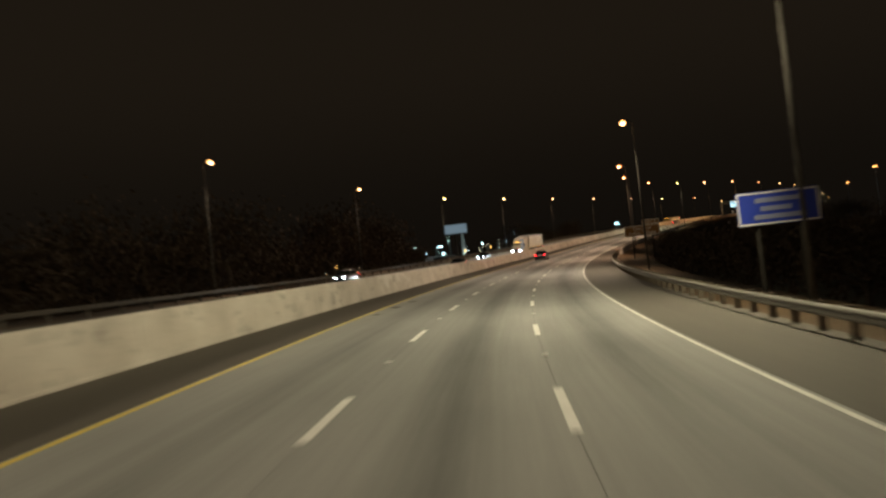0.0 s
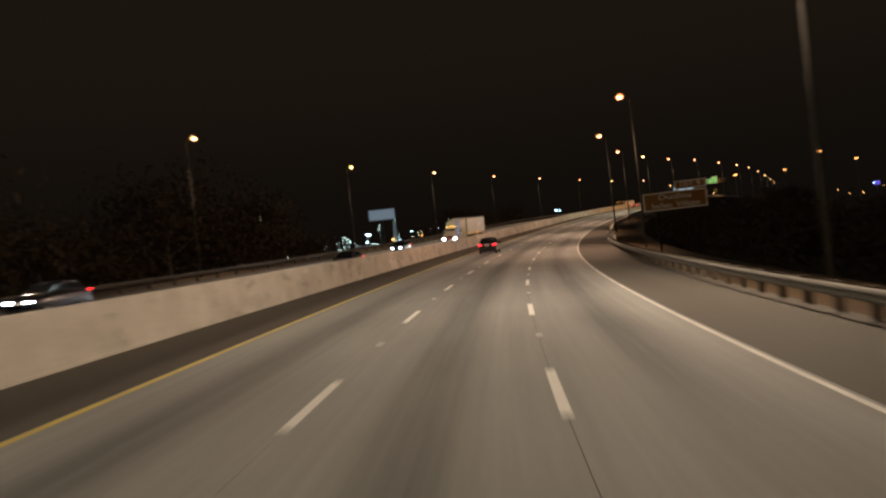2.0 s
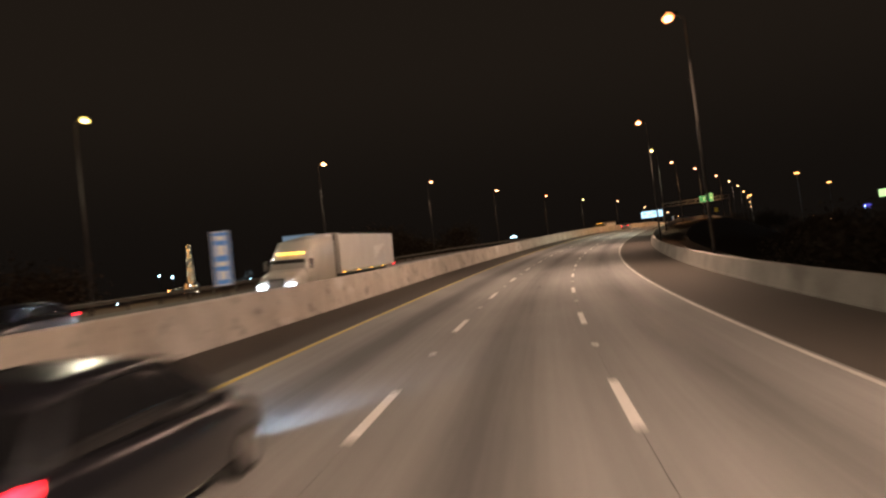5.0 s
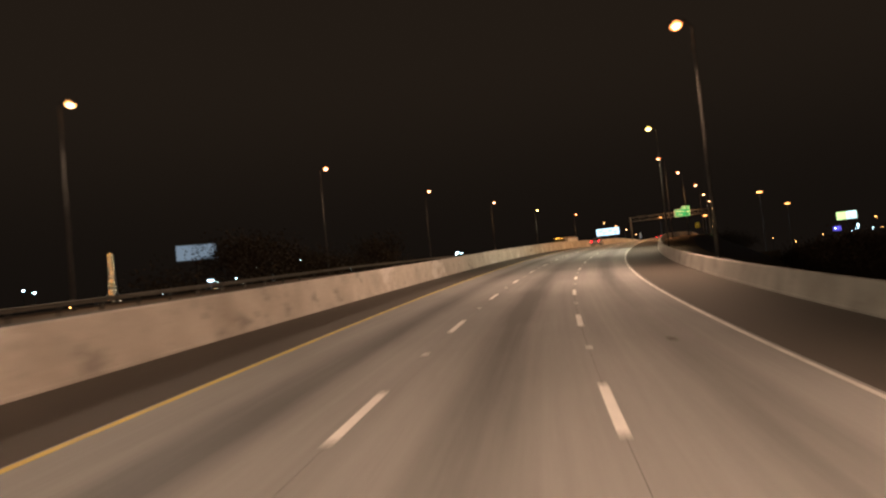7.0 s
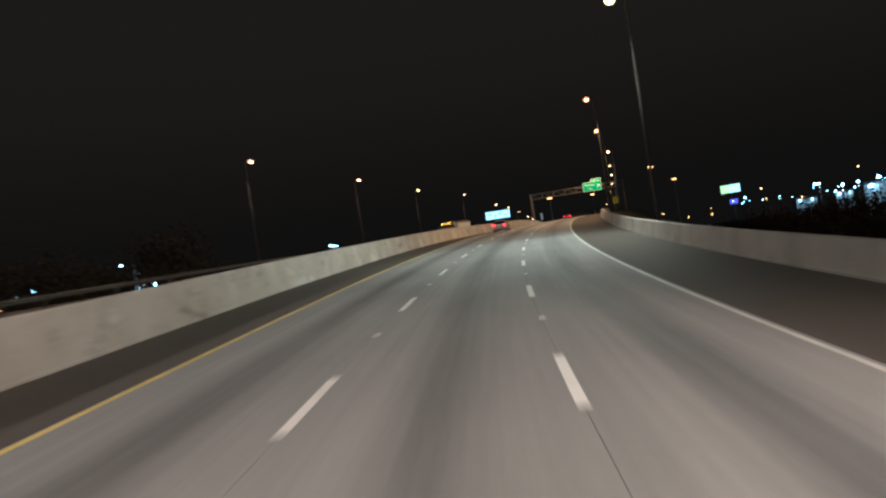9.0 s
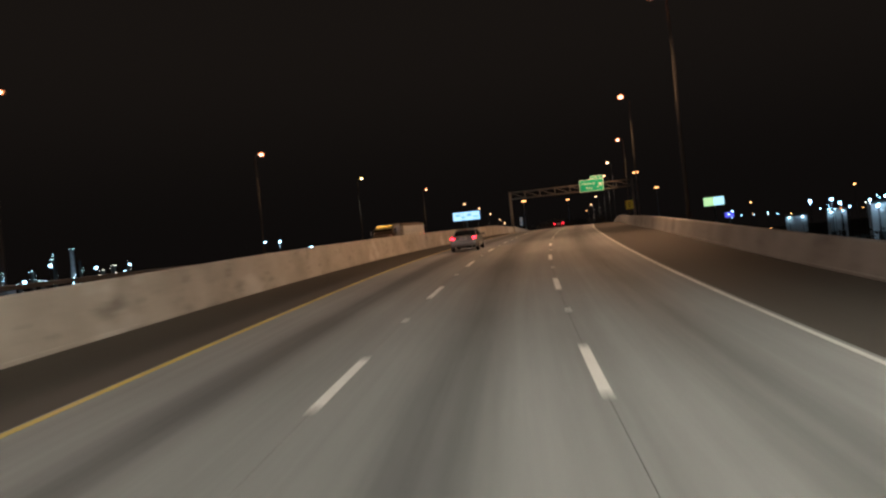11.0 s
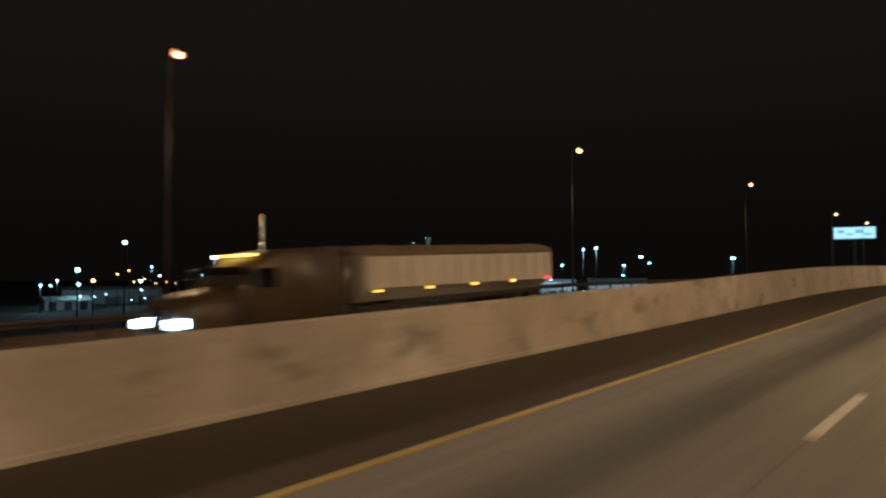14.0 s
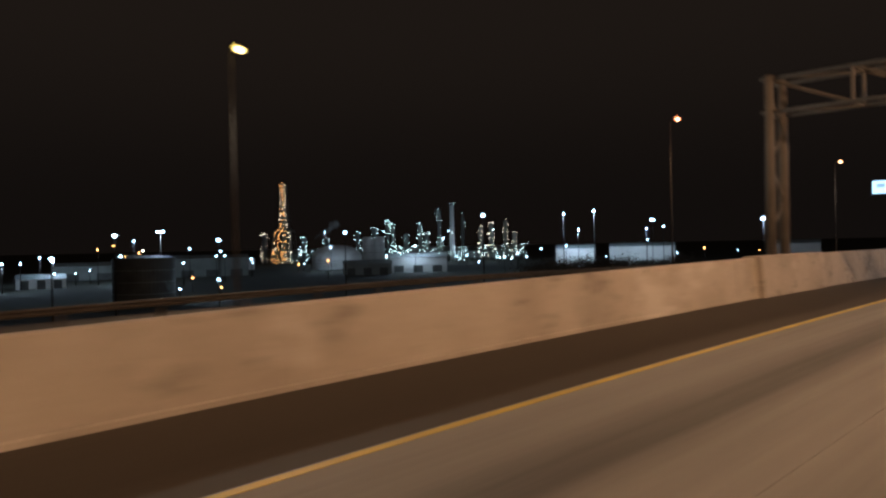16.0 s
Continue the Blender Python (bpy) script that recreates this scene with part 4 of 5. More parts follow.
lorry(on_road(226.0, -15.3, 0.006, 180), "pale semi truck with a box trailer on the opposite carriageway", 15.6, CAB_WHITE, back=-7.6)
lorry(on_road(414.3, -18.8, 0.006, 180), "dark semi truck with a tarpaulin-covered hopper trailer on the opposite carriageway", 12.2, CAB_DARK, hopper=True, roof=3.1)


# ---------------- distance: billboards, town, plant ----------------
EYE = Vector((165.0, 408.0, 17.3))
GROUND = -1.2


def bearing(angle, far):
    a = radians(angle)
    return EYE.x + math.sin(a) * far, EYE.y + math.cos(a) * far


def billboard(x, y, z, w, h, facing, glow, label, ad):
    ob = thing("billboard", Matrix.Translation((x, y, 0)) @ pose(0, 0, 0, 0, 0, facing), label, "billboard", "billboards")
    part("frame", box(fresh(), (0, 0.4, z), (w + 0.6, 0.5, h + 0.6), bevel=0.05), PLANT_DARK, ob)
    part("screen", box(fresh(), (0, 0.1, z), (w, 0.12, h)), glow, ob, "glowing advertising face")
    bm = fresh() if ad else None
    for k, f in enumerate(ad):
        box(bm, ((k - (len(ad) - 1) / 2) * w / (len(ad) + 0.6), 0.02, z + h * 0.12 * (-1) ** k), (w / (len(ad) + 1.8), 0.03, h * f))
    if ad:
        part("print_bar", bm, AD_GREY, ob)
    part("column", tube(fresh(), (0, 0.5, GROUND), (0, 0.5, z - h / 2), 0.55, sides=12), PLANT_DARK, ob, smooth=True)
    bm = fresh()
    box(bm, (0, -0.6, z - h / 2 - 0.5), (w, 0.9, 0.1))
    part("catwalk", bm, PLANT_DARK, ob)


# The pale face gives off its own glow; no floodlights stand before it.
PALE_SCREEN = glowing("pale_billboard_face", (0.55, 0.70, 0.85), 0.2)
AD_GREY = glowing("dim_print_on_screen", (0.45, 0.65, 0.75), 0.75)
CYAN_SCREEN = glowing("cyan_white_billboard_face", (0.62, 0.86, 1.0), 1.3)
LIME_SCREEN = glowing("lime_billboard_face", (0.72, 0.95, 0.35), 1.0)
billboard(40, 493, 27, 13.2, 5.2, -3, PALE_SCREEN, "pale billboard with a glowing face on a steel column", ())
billboard(301, 679, 34, 15.0, 4.6, -30, CYAN_SCREEN, "bright cyan-white digital billboard on a column", (0.3, 0.2, 0.35, 0.2))
billboard(581, 755, 36.5, 16.0, 7.0, -48, LIME_SCREEN, "lime-green and white digital billboard on a column", ())
board = [ob for ob in bpy.data.objects if ob.name.startswith("billboard")][-1]
part("screen_half", box(fresh(), (3.9, 0.0, 36.5), (7.8, 0.06, 6.6)), CYAN_SCREEN, board, "bright bluish-white half of the screen")


def yard_lamp(x, y, top, bulb, heads=2, size=0.6, watts=0, group="yard lamps"):
    """A floodlight pole standing on the plain."""
    ob = thing("flood_light", pose(x, y, GROUND), "slim floodlight pole with bright heads in an industrial yard", "flood light", group)
    h = top - GROUND
    part("pole", tube(fresh(), (0, 0, 0), (0, 0, h), 0.2, 0.1, 8), DARK_STEEL, ob, smooth=True)
    for k in range(heads):
        part("head", ball(fresh(), ((k - (heads - 1) / 2) * size * 1.6, 0, h), size * 0.62, 2, (1, 1, 0.85)), bulb, ob, "bright lamp head")
    if watts:
        data = bpy.data.lights.new("flood", "POINT")
        data.energy, data.color, data.shadow_soft_size = watts, (0.8, 0.95, 1.0), 0.5
        new("flood", data).location = (x, y, top - 1.2)


yard_lamp(40.7, 664.6, 23.6, WHITE_BULB, 3, 0.7, 9000)
yard_lamp(199.2, 702.7, 28.8, WHITE_BULB, 1, 0.8, 10000)
yard_lamp(159.6, 575.5, 23.4, WHITE_BULB, 1, 0.6)
yard_lamp(293.8, 793, 26.6, WHITE_BULB, 2, 0.8, 16000)
yard_lamp(230.3, 747.5, 26.0, WHITE_BULB, 2, 0.7)
yard_lamp(236.0, 752.0, 23.0, WHITE_BULB, 1, 0.6)
yard_lamp(182.6, 640.9, 25.7, WHITE_BULB, 1, 0.5, 6000)
random.seed(11)
for angle, far, top, bulb in ((-32.7, 420, 6, WHITE_BULB), (-27.9, 480, 8, WHITE_BULB), (-27.3, 520, 15, GOLD_BULB), (-28.2, 500, 13, GOLD_BULB), (-24.3, 400, 10, WHITE_BULB), (-24.6, 260, 4, WHITE_BULB),
                              (-22, 420, 13, WHITE_BULB), (-21.4, 420, 13, WHITE_BULB), (-23.7, 330, 5, GOLD_BULB), (-21.7, 300, 2, GOLD_BULB), (-19.5, 480, 10, WHITE_BULB), (-13.8, 420, 9, GOLD_BULB),
                              (-7.7, 520, 9, WHITE_BULB), (-3.1, 560, 8, WHITE_BULB), (-2.2, 480, 5, WHITE_BULB), (-0.2, 470, 8, WHITE_BULB), (0.8, 500, 10, WHITE_BULB), (2.6, 540, 12, WHITE_BULB),
                              (4.5, 470, 14, WHITE_BULB), (10.5, 500, 17, WHITE_BULB), (14.5, 430, 12, GOLD_BULB)):
    x, y = bearing(angle, far)
    yard_lamp(x, y, top, bulb, 1, far / 900 + 0.25)
# Town lights beyond the opposite carriageway at the start and along the right-hand side.
for x, y, top, bulb in ((52, 470, 16, WHITE_BULB), (70, 500, 17, WHITE_BULB), (76, 505, 22, WHITE_BULB), (63, 520, 15, GOLD_BULB), (86, 530, 16, WHITE_BULB), (92, 540, 20, WHITE_BULB), (30, 470, 13, WHITE_BULB),
                        (104, 560, 19, WHITE_BULB), (45, 500, 14, GOLD_BULB), (118, 620, 21, WHITE_BULB), (-12, 500, 18, WHITE_BULB), (-20, 520, 20, WHITE_BULB)):
    yard_lamp(x, y, top, bulb, 1, 0.6, 0, "town lamps")
for x, y, top, bulb in ((481, 594, 22, WHITE_BULB), (500, 588, 20, WHITE_BULB), (544, 594, 24, WHITE_BULB), (560, 585, 26, WHITE_BULB), (620, 640, 24, WHITE_BULB), (380, 564, 19, WHITE_BULB), (500, 700, 20, GOLD_BULB),
                        (560, 700, 22, GOLD_BULB), (470, 720, 21, GOLD_BULB), (440, 730, 19, GOLD_BULB), (620, 680, 23, WHITE_BULB), (660, 640, 25, WHITE_BULB), (600, 640, 18, GOLD_BULB), (420, 640, 15, GOLD_BULB),
                        (400, 600, 14, GOLD_BULB), (680, 600, 24, WHITE_BULB)):
    yard_lamp(x, y, top, bulb, 1, 0.42, 0, "town lamps")


# Brighter floodlights of the depot beyond the right-hand parapet.
for x, y, top, bulb, size in ((511, 616, 24.6, WHITE_BULB, 1.3), (521, 603, 21.6, WHITE_BULB, 1.2), (456, 539, 16.3, WHITE_BULB, 1.2), (560, 618, 33.5, GOLD_BULB, 0.8), (467, 541, 20.9, WHITE_BULB, 1.5), (520, 668, 28.9, GOLD_BULB, 0.8), (512, 677, 24.1, WHITE_BULB, 1.0), (547, 635, 19.8, WHITE_BULB, 0.7), (550, 631, 18.7, WHITE_BULB, 0.8), (557, 621, 19.2, WHITE_BULB, 0.9)):
    yard_lamp(x, y, top, bulb, 1, size, 0, "depot lamps")


VIOLET_SCREEN = glowing("violet_blue_sign_face", (0.2, 0.15, 1.0), 0.7)
totem = thing("pole_sign", Matrix.Translation((387, 570, 0)) @ pose(0, 0, 0, 0, 0, -48), "glowing violet-blue sign on a tall pole", "sign")
part("cabinet", box(fresh(), (0, 0.3, 19), (4.4, 0.5, 2.9), bevel=0.08), PLANT_DARK, totem)
part("screen", box(fresh(), (0, 0.02, 19), (4.0, 0.08, 2.5)), VIOLET_SCREEN, totem, "glowing violet-blue face")
part("pole", tube(fresh(), (0, 0.3, GROUND), (0, 0.3, 17.6), 0.3, sides=10), PLANT_DARK, totem, smooth=True)
random.seed(40)
for k in range(26):
    along, deep = random.uniform(0, 1), random.uniform(-1, 1)
    yard_lamp(430 + 250 * along + 40 * deep, 560 + 120 * along - 60 * deep, random.uniform(9, 22), random.choice((WHITE_BULB, WHITE_BULB, GOLD_BULB, WARM_BULB)), 1, random.uniform(0.35, 0.6), 0, "town lamps")


def shed(x, y, w, d, h, turn, mat, label, doors=3):
    ob = thing("warehouse", Matrix.Translation((x, y, GROUND)) @ pose(0, 0, 0, 0, 0, turn), label, "building", "yard buildings")
    part("wall", box(fresh(), (0, 0, h / 2), (w, d, h)), mat, ob)
    bm = fresh()
    v = [bm.verts.new(p) for p in ((-w / 2 - 0.4, -d / 2 - 0.4, h), (w / 2 + 0.4, -d / 2 - 0.4, h), (w / 2 + 0.4, 0, h + d * 0.09), (-w / 2 - 0.4, 0, h + d * 0.09), (-w / 2 - 0.4, d / 2 + 0.4, h), (w / 2 + 0.4, d / 2 + 0.4, h))]
    for f in ((0, 1, 2, 3), (3, 2, 5, 4), (0, 3, 4), (1, 5, 2), (0, 4, 5, 1)):
        bm.faces.new([v[i] for i in f])
    part("roof", bm, PLANT_STEEL, ob)
    for k in range(doors):
        part("door", box(fresh(), ((k + 0.5 - doors / 2) * w / doors, -d / 2 - 0.05, 2.2), (w / doors * 0.5, 0.12, 4.4)), PLANT_DARK, ob)
    return ob


for angle, far, w, h, mat in ((5.2, 500, 25, 13.5, TANK_WHITE), (10.1, 520, 42, 14, TANK_WHITE), (20.5, 540, 30, 14, TANK_WHITE), (-6.9, 500, 38, 10, TANK_WHITE), (-10.8, 470, 30, 7, PLANT_STEEL),
                              (-29.5, 520, 60, 9, PLANT_STEEL), (-33.5, 430, 22, 5, TANK_WHITE), (-22.3, 520, 46, 12, PLANT_STEEL)):
    x, y = bearing(angle, far)
    shed(x, y, w, 24, h, -angle, mat, "long pale metal warehouse in a lit yard")
for x, y, w, h, watts in ((571, 672, 14, 18, 70), (592, 655, 12, 19, 150), (478, 547, 18, 19, 240), (640, 628, 40, 15, 80)):
    shed(x, y, w, 20, h, -53, TANK_WHITE, "tall pale metal shed under white floodlights", 2)
    for k in (-0.3, 0.3):  # a pair of floodlights before the front wall
        yard_lamp(x - 9.4 - 0.6 * w * k, y - 7.0 + 0.8 * w * k, h - 2.0, WHITE_BULB, 1, 0.9, watts)


def bulbs_mesh(points, size):
    bm = fresh()
    for p in points:
        ball(bm, p, size * random.uniform(0.45, 1.0), 1)
    return bm


def column_tower(angle, far, top, r, gold, lights, label):
    """A process column with ladder platforms and strings of bulbs."""
    far, top = far * 1.16, EYE.z + (top - EYE.z) * 1.16
    x, y = bearing(angle, far)
    ob = thing("process_column", pose(x, y, GROUND), label, "refinery column", "refinery columns")
    h = top - GROUND
    bm = tube(fresh(), (0, 0, 0), (0, 0, h * 0.93), r, r * 0.85, 16)
    ball(bm, (0, 0, h * 0.93), r * 0.85, 2)
    part("shell", bm, PLANT_DARK, ob, smooth=True)
    levels = max(3, int(h / 8))
    for k in range(1, levels + 1):
        z = h * 0.93 * k / levels
        part("platform", tube(fresh(), (0, 0, z - 0.15), (0, 0, z), r + 1.3, sides=14), PLANT_DARK, ob)
    part("ladder", box(fresh(), (r + 0.5, 0, h / 2), (0.3, 0.6, h * 0.95)), PLANT_DARK, ob)
    spots = []
    for _ in range(int(lights * 1.3)):
        a, z = random.uniform(0, math.tau), h * random.randint(1, levels * 2) / (levels * 2) * 0.97
        spots.append((math.cos(a) * (r + 1.4), math.sin(a) * (r + 1.4), z))
    spots.append((0, 0, h))
    tagged(part("platform_bulbs", bulbs_mesh(spots, far / 2350), WARM_BULB if gold else GREEN_BULB, ob, "strings of small bulbs"), kind="stuff")
    return ob


random.seed(5)
for angle, far, top, r, gold, lights in ((-13.9, 700, 24, 2.5, False, 16), (-11.5, 690, 30, 2.0, False, 16), (-10.2, 690, 33, 2.4, False, 18), (-9.2, 710, 41, 1.8, False, 24), (-8.8, 712, 38, 1.6, False, 20),
                                         (-7.8, 690, 27, 2.2, False, 16), (-6.7, 720, 38, 1.8, False, 22), (-6.2, 700, 28, 2.4, False, 20), (-5.2, 720, 52, 1.5, False, 18), (-3.4, 730, 46, 1.2, False, 6),
                                         (-2.0, 700, 33, 2.2, True, 24), (-1.2, 705, 37, 2.4, True, 30), (-0.1, 700, 39, 1.6, True, 20), (0.6, 690, 27, 2.0, True, 14), (-15.6, 700, 26, 2.2, False, 18), (-18.5, 735, 30, 2.2, True, 16)):
    column_tower(angle, far, top, r, gold, lights, "slim refinery column strung with small bulbs" if r < 2.3 else "stout refinery column with lit platforms")


def lattice_tower(angle, far, top):
    """The tall tapering lit structure at the edge of the plant."""
    x, y = bearing(angle, far)
    ob = thing("refinery_tower", pose(x, y, GROUND), "tall tapering refinery tower covered in golden bulbs", "refinery tower")
    h = top - GROUND
    part("shell", tube(fresh(), (0, 0, 0), (0, 0, h), 3.0, 1.6, 16), PLANT_DARK, ob, smooth=True)
    part("side_column", tube(fresh(), (6.5, 0, 0), (6.5, 0, h * 0.42), 2.0, 1.6, 14), PLANT_DARK, ob, smooth=True)
    bm, spots, white = fresh(), [], []
    levels = 20

    def spread(f):
        return 12.5 - 7.5 * f if f < 0.44 else 6.4 - 3.2 * f

    for k in range(levels + 1):
        z, half = h * k / levels, spread(k / levels)
        for sx, sy in ((-1, -1), (1, -1), (1, 1), (-1, 1)):
            if k < levels:
                nxt = spread((k + 1) / levels)
                tube(bm, (sx * half, sy * half, z), (sx * nxt, sy * nxt, h * (k + 1) / levels), 0.25, sides=6)
                tube(bm, (sx * half, sy * half, z), (-sy * nxt, sx * nxt, h * (k + 1) / levels), 0.15, sides=5)
            tube(bm, (sx * half, sy * half, z), (-sy * half, sx * half, z), 0.15, sides=5)
        count = 8 if k < 4 else 5 if k < 9 else 3
        for n in range(count):
            across = (n + random.uniform(0.2, 0.8)) / count * 2 - 1
            (white if across > 0.45 or random.random() < 0.22 else spots).append((across * half, -half, z + random.uniform(-1.6, 1.6)))
    part("frame", bm, PLANT_DARK, ob)
    tagged(part("golden_bulbs", bulbs_mesh(spots, 0.55), GOLD_BULB, ob, "golden platform bulbs"), kind="stuff")
    tagged(part("white_bulbs", bulbs_mesh(white, 0.5), WARM_BULB, ob, "white platform bulbs"), kind="stuff")


lattice_tower(-17.0, 865, 88)
x, y = bearing(-4.2, 790)
stack = thing("chimney_stack", pose(x, y, GROUND), "tall pale refinery chimney stack", "chimney")
part("flue", tube(fresh(), (0, 0, 0), (0, 0, 61), 2.6, 2.0, 20), TANK_WHITE, stack, smooth=True)
part("rim", tube(fresh(), (0, 0, 59.5), (0, 0, 60.5), 2.9, sides=20), PLANT_DARK, stack)
tagged(part("warning_bulbs", bulbs_mesh([(2.4, -2, 61), (-2.4, -2, 61), (0, -3, 30)], 0.5), GREEN_BULB, stack), kind="stuff")


def tank(angle, far, r, h, dome, label, paint=TANK_WHITE):
    x, y = bearing(angle, far)
    ob = thing("storage_tank", pose(x, y, GROUND), label, "storage tank", "storage tanks")
    part("shell", tube(fresh(), (0, 0, 0), (0, 0, h), r, sides=48), paint, ob, smooth=False)
    bm = ball(fresh(), (0, 0, h - 0.05), r, 4, (1, 1, dome))
    part("roof", bm, paint, ob, smooth=True)
    bm = fresh()
    for k in range(1, 4):
        tube(bm, (0, 0, h * k / 4 - 0.1), (0, 0, h * k / 4 + 0.1), r + 0.15, sides=48)
    part("girder", bm, PLANT_STEEL, ob)
    return ob


tank(-13.1, 600, 20, 9, 0.5, "large domed pale storage tank in the refinery")
tank(-10.7, 640, 5, 24, 0.3, "tall pale vertical vessel in the refinery")
tank(-9.9, 640, 5, 24, 0.3, "tall pale vertical vessel in the refinery")
tank(-27.0, 270, 10, 15.5, 0.1, "broad dark cylindrical tank in the yard", PLANT_DARK)
tank(-20.3, 640, 12, 9, 0.1, "low pale storage tank")
for k, (angle, far) in enumerate(((-12, 690), (-8.2, 660), (-5, 680), (-2.5, 670), (-15, 690), (0, 680))):
    x, y = bearing(angle, far * 1.14)
    ob = thing("pipe_rack", pose(x, y, GROUND, 0, 0, -angle), "low refinery pipe rack with many small bulbs", "pipe rack", "pipe racks")
    bm = fresh()
    for j in range(7):
        box(bm, ((j - 3) * 6, 0, 5), (0.5, 4, 10))
    part("frame", bm, PLANT_DARK, ob)
    bm = fresh()
    for z in (4, 6.5, 9):
        for dy in (-1.2, 0, 1.2):
            tube(bm, (-21, dy, z), (21, dy, z), 0.35, sides=8)
    part("pipes", bm, PLANT_STEEL, ob, smooth=True)
    tagged(part("rack_bulbs", bulbs_mesh([(random.uniform(-22, 22), -2.5, random.uniform(1, 17)) for _ in range(44)], 0.36), GREEN_BULB, ob, "scattered small bulbs"), kind="stuff")
for angle, far, watts in ((-14, 700, 17000), (-9.5, 720, 17000), (-4.5, 730, 17000), (-1.0, 720, 12000)):
    x, y = bearing(angle, far)
    yard_lamp(x, y, 30, WHITE_BULB, 1, 0.7, watts)


# Floodlights over the two lit yards.
for x, y, z, watts in ((376, 508, 20, 9000), (420, 520, 19, 9000), (210, 880, 24, 20000), (252, 880, 24, 16000), (105, 890, 16, 16000), (-40, 800, 22, 10000), (38, 935, 16, 12000), (-95, 800, 14, 8000), (-60, 720, 12, 6000)):
    yard_lamp(x, y, z, WHITE_BULB, 1, 0.8, watts)


# Bright heads of the loading yard that lies nearest the road.
for x, y, top, bulb, size, watts in ((-63.9, 763.1, 12.3, WHITE_BULB, 1.3, 5000), (-55.6, 790.4, 17.7, GOLD_BULB, 0.8, 0), (-40.7, 786.7, 13.8, WHITE_BULB, 1.2, 5000), (-58.1, 811.5, 19.9, GOLD_BULB, 0.8, 0), (-35.2, 800.3, 16.7, WARM_BULB, 0.9, 0),
                                     (-16.7, 818.9, 17.1, WHITE_BULB, 0.7, 0), (-4.5, 834.1, 15.2, WHITE_BULB, 0.8, 0), (57.6, 675.7, 5.6, WHITE_BULB, 0.9, 1500), (-70.3, 747.6, 11.6, WHITE_BULB, 0.7, 0)):
    yard_lamp(x, y, top, bulb, 1, size, watts)


# Low lamps among the foot of the plant and in the yards before it.
random.seed(77)
for angle, far, top, bulb, size in ((-9.3, 640, 7, WHITE_BULB, 1.0), (-7.6, 650, 6, WHITE_BULB, 0.9), (-5.7, 640, 8, WHITE_BULB, 1.1), (-4.9, 700, 22, WHITE_BULB, 1.1), (-3.9, 650, 6, WHITE_BULB, 0.9), (-0.6, 600, 5, WHITE_BULB, 1.0),
                                    (1.5, 560, 6, WHITE_BULB, 0.9), (0.3, 590, 4, WHITE_BULB, 0.7), (-16.0, 560, 4, GOLD_BULB, 0.8), (-15.6, 560, 4, WHITE_BULB, 0.6), (-19.4, 520, 7, WHITE_BULB, 0.6), (-25.6, 470, 12, GOLD_BULB, 0.5),
                                    (-26.2, 470, 13, GOLD_BULB, 0.5), (-26.9, 480, 12, GOLD_BULB, 0.5), (-30.5, 460, 6, WHITE_BULB, 0.5), (-31.4, 450, 5, WHITE_BULB, 0.5), (-29.0, 440, 3, WHITE_BULB, 0.5), (-26.0, 400, 4, GOLD_BULB, 0.45),
                                    (-25.2, 410, 3, GOLD_BULB, 0.45), (-28.6, 400, 5, WHITE_BULB, 0.45), (7.5, 520, 6, WHITE_BULB, 0.6), (12.6, 520, 8, WHITE_BULB, 0.6), (16.8, 520, 9, WHITE_BULB, 0.5), (18.2, 520, 9, GOLD_BULB, 0.5)):
    x, y = bearing(angle, far)
    yard_lamp(x, y, top, bulb, 1, size)


# ---------------- roadside trees ----------------
def leafy_tree(name, seed, height, spread):
    random.seed(seed)
    ob = thing(name, Matrix(), "dark leafy roadside tree on the embankment", "tree", "roadside trees")
    bm = fresh()
    tube(bm, (0, 0, -1), (0.1, 0, height * 0.5), 0.22, 0.12, 8)
    limbs = []
    for k in range(7):
        a, z = k * 2.4, height * (0.25 + 0.07 * k)
        tip = Vector((math.cos(a) * spread * 0.6, math.sin(a) * spread * 0.6, z + height * 0.25))
        tube(bm, (0.05, 0, z), tip, 0.09, 0.03, 6)
        limbs.append(tip)
    part("trunk", bm, BARK, ob)
    verts, faces = [], []
    centres = limbs + [Vector((0, 0, height * 0.85)), Vector((spread * 0.2, 0, height * 0.7))]
    for _ in range(2200):
        c = random.choice(centres)
        p = c + Vector((random.gauss(0, 1), random.gauss(0, 1), random.gauss(0, 0.75))) * spread * 0.27
        if p.z < 0.3:
            continue
        r = random.uniform(0.08, 0.2)
        q = Euler((random.uniform(0, 3), random.uniform(0, 3), random.uniform(0, 3))).to_matrix()
        i = len(verts)
        verts += [p + q @ Vector(d) * r for d in ((-1, 0, 0), (0, -0.6, 0.15), (1, 0, 0), (0, 0.6, 0.15))]
        faces.append((i, i + 1, i + 2, i + 3))
    data = bpy.data.meshes.new("crown")
    data.from_pydata(verts, [], faces)
    data.materials.append(LEAF)
    crown = new("crown", data)
    crown.parent = ob
    return ob


kinds = [leafy_tree("tree", 3, 4.2, 4.2), leafy_tree("tree", 8, 3.4, 4.5), leafy_tree("tree", 14, 5.2, 4.0)]
random.seed(21)
spots = [(s + random.uniform(-4, 4), u + random.uniform(-2, 4)) for s in range(88, 262, 8) for u in (20, 29)]
for k, (s, u) in enumerate(spots):
    p = at(s, u)
    edge = at(s, 14.5, -0.35)
    drop = max(0.6, edge.z + 1.6)
    p.z = max(-1.3, edge.z - (u - 14.5) / 1.9 * (drop and 1) )
    m = Matrix.Translation(p) @ pose(0, 0, 0, 0, 0, random.uniform(0, 360))
    if k < 3:
        kinds[k].matrix_world = m
    else:
        copy_thing(kinds[k % 3], m)

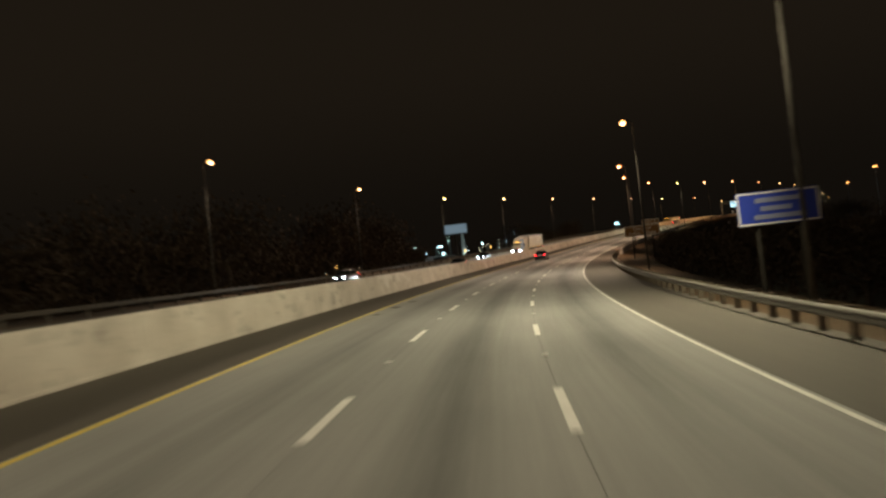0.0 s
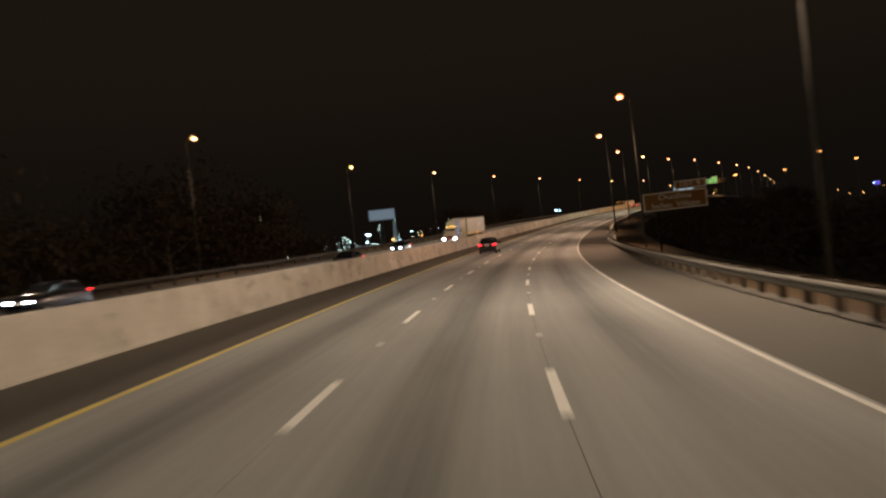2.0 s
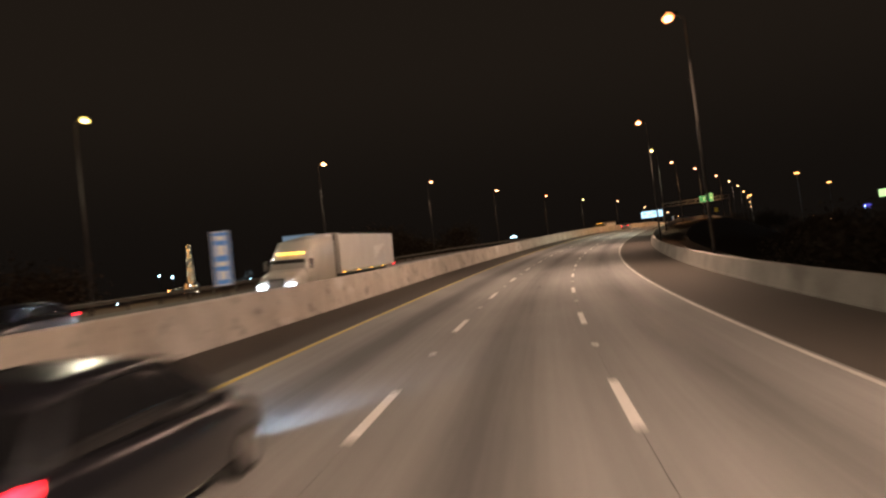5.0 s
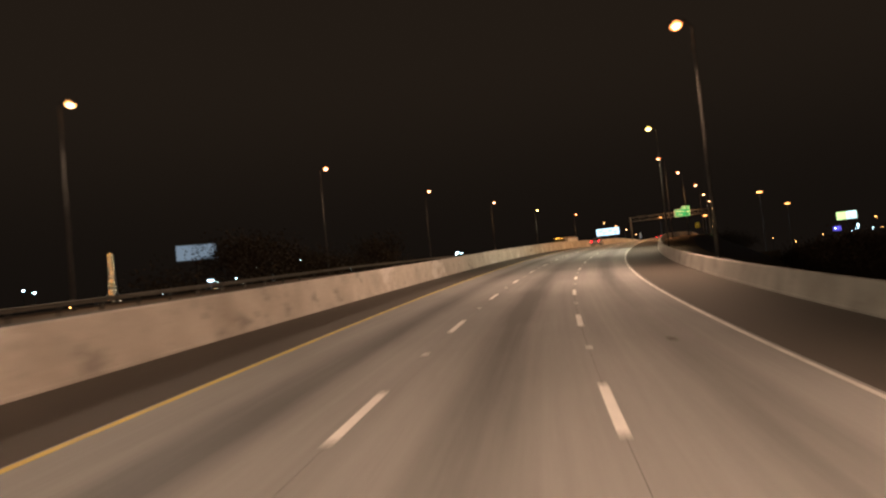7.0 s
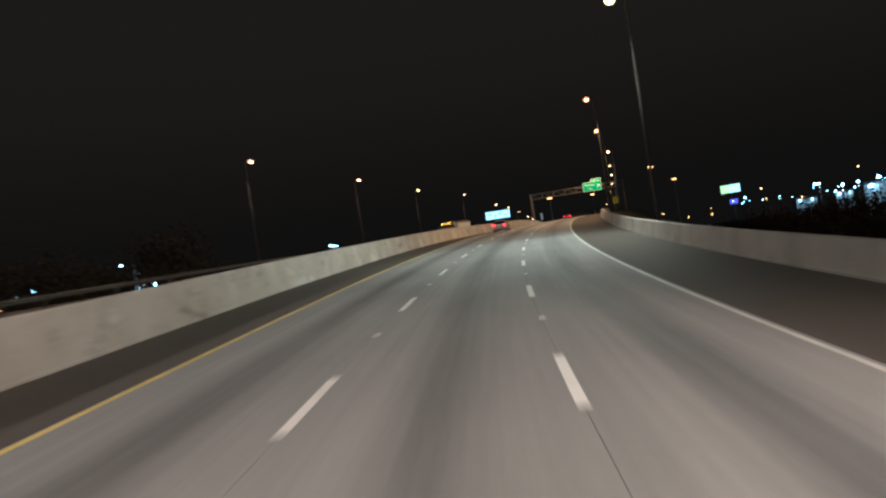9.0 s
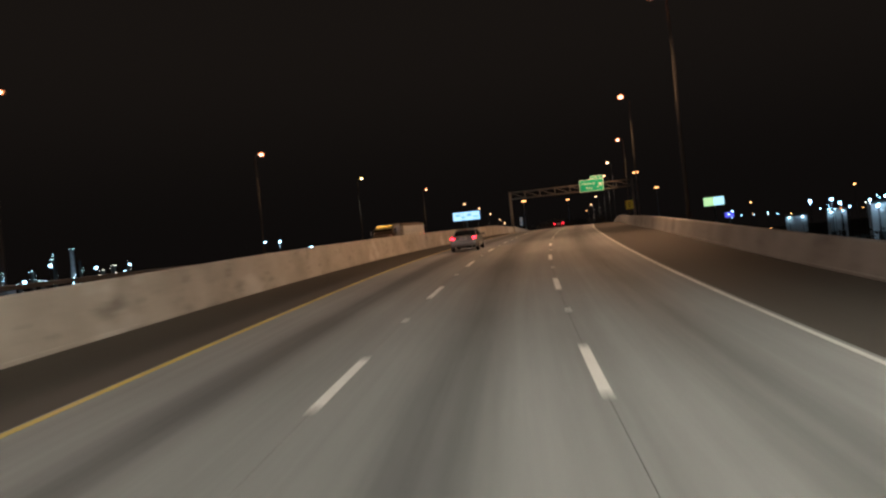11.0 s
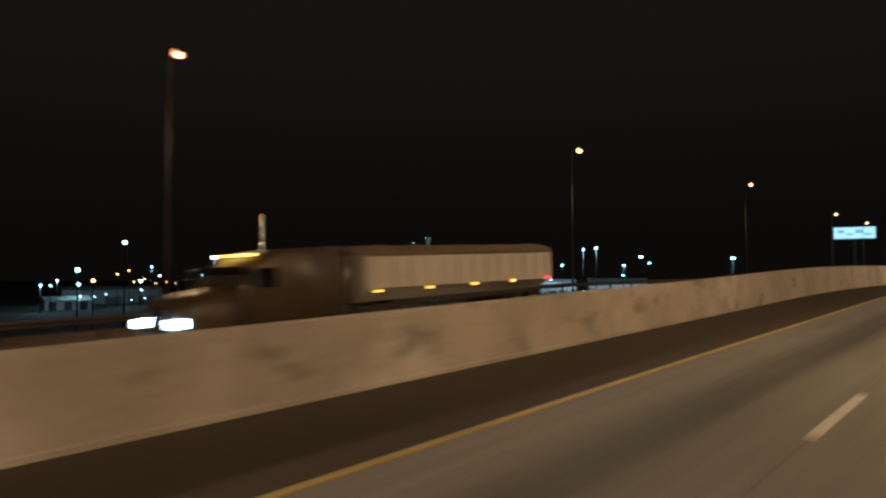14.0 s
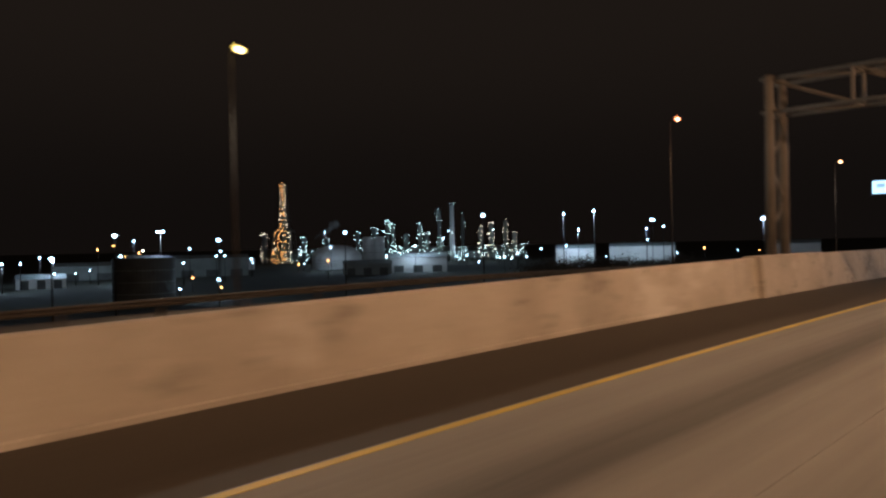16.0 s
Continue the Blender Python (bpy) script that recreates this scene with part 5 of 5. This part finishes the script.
# A belt of taller trees on the far verge, beyond the opposite carriageway, thinning out to the north.
random.seed(33)
for s in range(64, 252, 6):
    u = -47.5 + random.uniform(-2.5, 3.0) - 4.0 * (s % 12 > 5)
    edge = at(s, -42.5, -0.55)
    grow = random.uniform(2.0, 2.6) * (1.0 if s < 236 else 0.7)
    p = at(s + random.uniform(-2, 2), u)
    p.z = max(-1.3, edge.z - (-42.5 - u) / 1.9)
    copy_thing(kinds[random.randrange(3)], Matrix.Translation(p) @ pose(0, 0, 0, 0, 0, random.uniform(0, 360)) @ Matrix.Diagonal((grow * 0.8, grow * 0.8, grow, 1)))
# Thick dark scrub and trees at the foot of the embankment hide the plain on both sides of the climb.
random.seed(52)
for s in range(366, 486, 5):
    u = 39.0 + random.uniform(-2.0, 5.0)
    grow = random.uniform(1.65, 2.0)
    p = at(s + random.uniform(-2, 2), u)
    p.z = -1.3
    copy_thing(kinds[random.randrange(3)], Matrix.Translation(p) @ pose(0, 0, 0, 0, 0, random.uniform(0, 360)) @ Matrix.Diagonal((grow, grow, grow, 1)))
for s in range(316, 386, 7):
    u = -47.0 + random.uniform(-3.0, 2.0)
    grow = random.uniform(1.15, 1.6)
    edge = at(s, -42.5, -0.55)
    p = at(s + random.uniform(-2, 2), u)
    p.z = edge.z - (-42.5 - u) / 1.9
    copy_thing(kinds[random.randrange(3)], Matrix.Translation(p) @ pose(0, 0, 0, 0, 0, random.uniform(0, 360)) @ Matrix.Diagonal((grow * 0.9, grow * 0.9, grow, 1)))
# A dark tree line before the far sheds.
for k in range(15):
    x, y = bearing(2.4 + 0.75 * k + random.uniform(-0.2, 0.2), 345 + random.uniform(-15, 15))
    grow = random.uniform(1.5, 2.0)
    copy_thing(kinds[k % 3], Matrix.Translation((x, y, GROUND - 0.1)) @ pose(0, 0, 0, 0, 0, random.uniform(0, 360)) @ Matrix.Diagonal((grow * 1.3, grow * 1.3, grow, 1)))
# Taller trees close the view where the road bends away past the crest.
for s, u, grow in ((792, -16, 2.6), (800, -9, 3.0), (794, -2, 2.4), (803, 5, 2.9), (796, 13, 2.5), (806, 21, 3.0), (798, 30, 2.6)):
    random.seed(int(s * 7 + u))
    p = at(s, u, -0.6)
    copy_thing(kinds[int(s) % 3], Matrix.Translation(p) @ pose(0, 0, 0, 0, 0, random.uniform(0, 360)) @ Matrix.Scale(grow, 4))
bm = box(fresh(), (0, 0, -7.5), (120, 60, 15))
knoll = mesh_object("road_end_knoll", bm, GRASS)
knoll.matrix_world = upright(816, -8, -0.4)
tagged(knoll, "grassy rise where the road bends away", "ground", kind="structure")


# ---------------- steam over the plant ----------------
STEAM = material("thin_pale_steam", (0.6, 0.62, 0.6), 1.0)
STEAM.node_tree.nodes["Principled BSDF"].inputs["Alpha"].default_value = 0.05
for angle, far, z, lean, size in ((-14.6, 760, 26, 20, 4.0),):
    random.seed(int(far))
    x, y = bearing(angle, far)
    bm = fresh()
    for k in range(16):
        f = k / 15
        ball(bm, (f * lean + random.uniform(-2, 2), random.uniform(-3, 3), f * size * 3.2 + random.uniform(-1.5, 1.5)), size * (0.35 + 0.5 * f) * random.uniform(0.7, 1.1), 2)
    for v in bm.verts:
        v.co += Vector((noise.noise(v.co * 0.35), noise.noise(v.co * 0.35 + Vector((7, 0, 0))), noise.noise(v.co * 0.35 + Vector((0, 9, 0))))) * 1.6
    plume = mesh_object("steam_plume", bm, STEAM, True)
    plume.matrix_world = pose(x, y, z)
    tagged(plume, "thin pale steam plume drifting over the refinery", "steam", "steam plumes", "stuff")
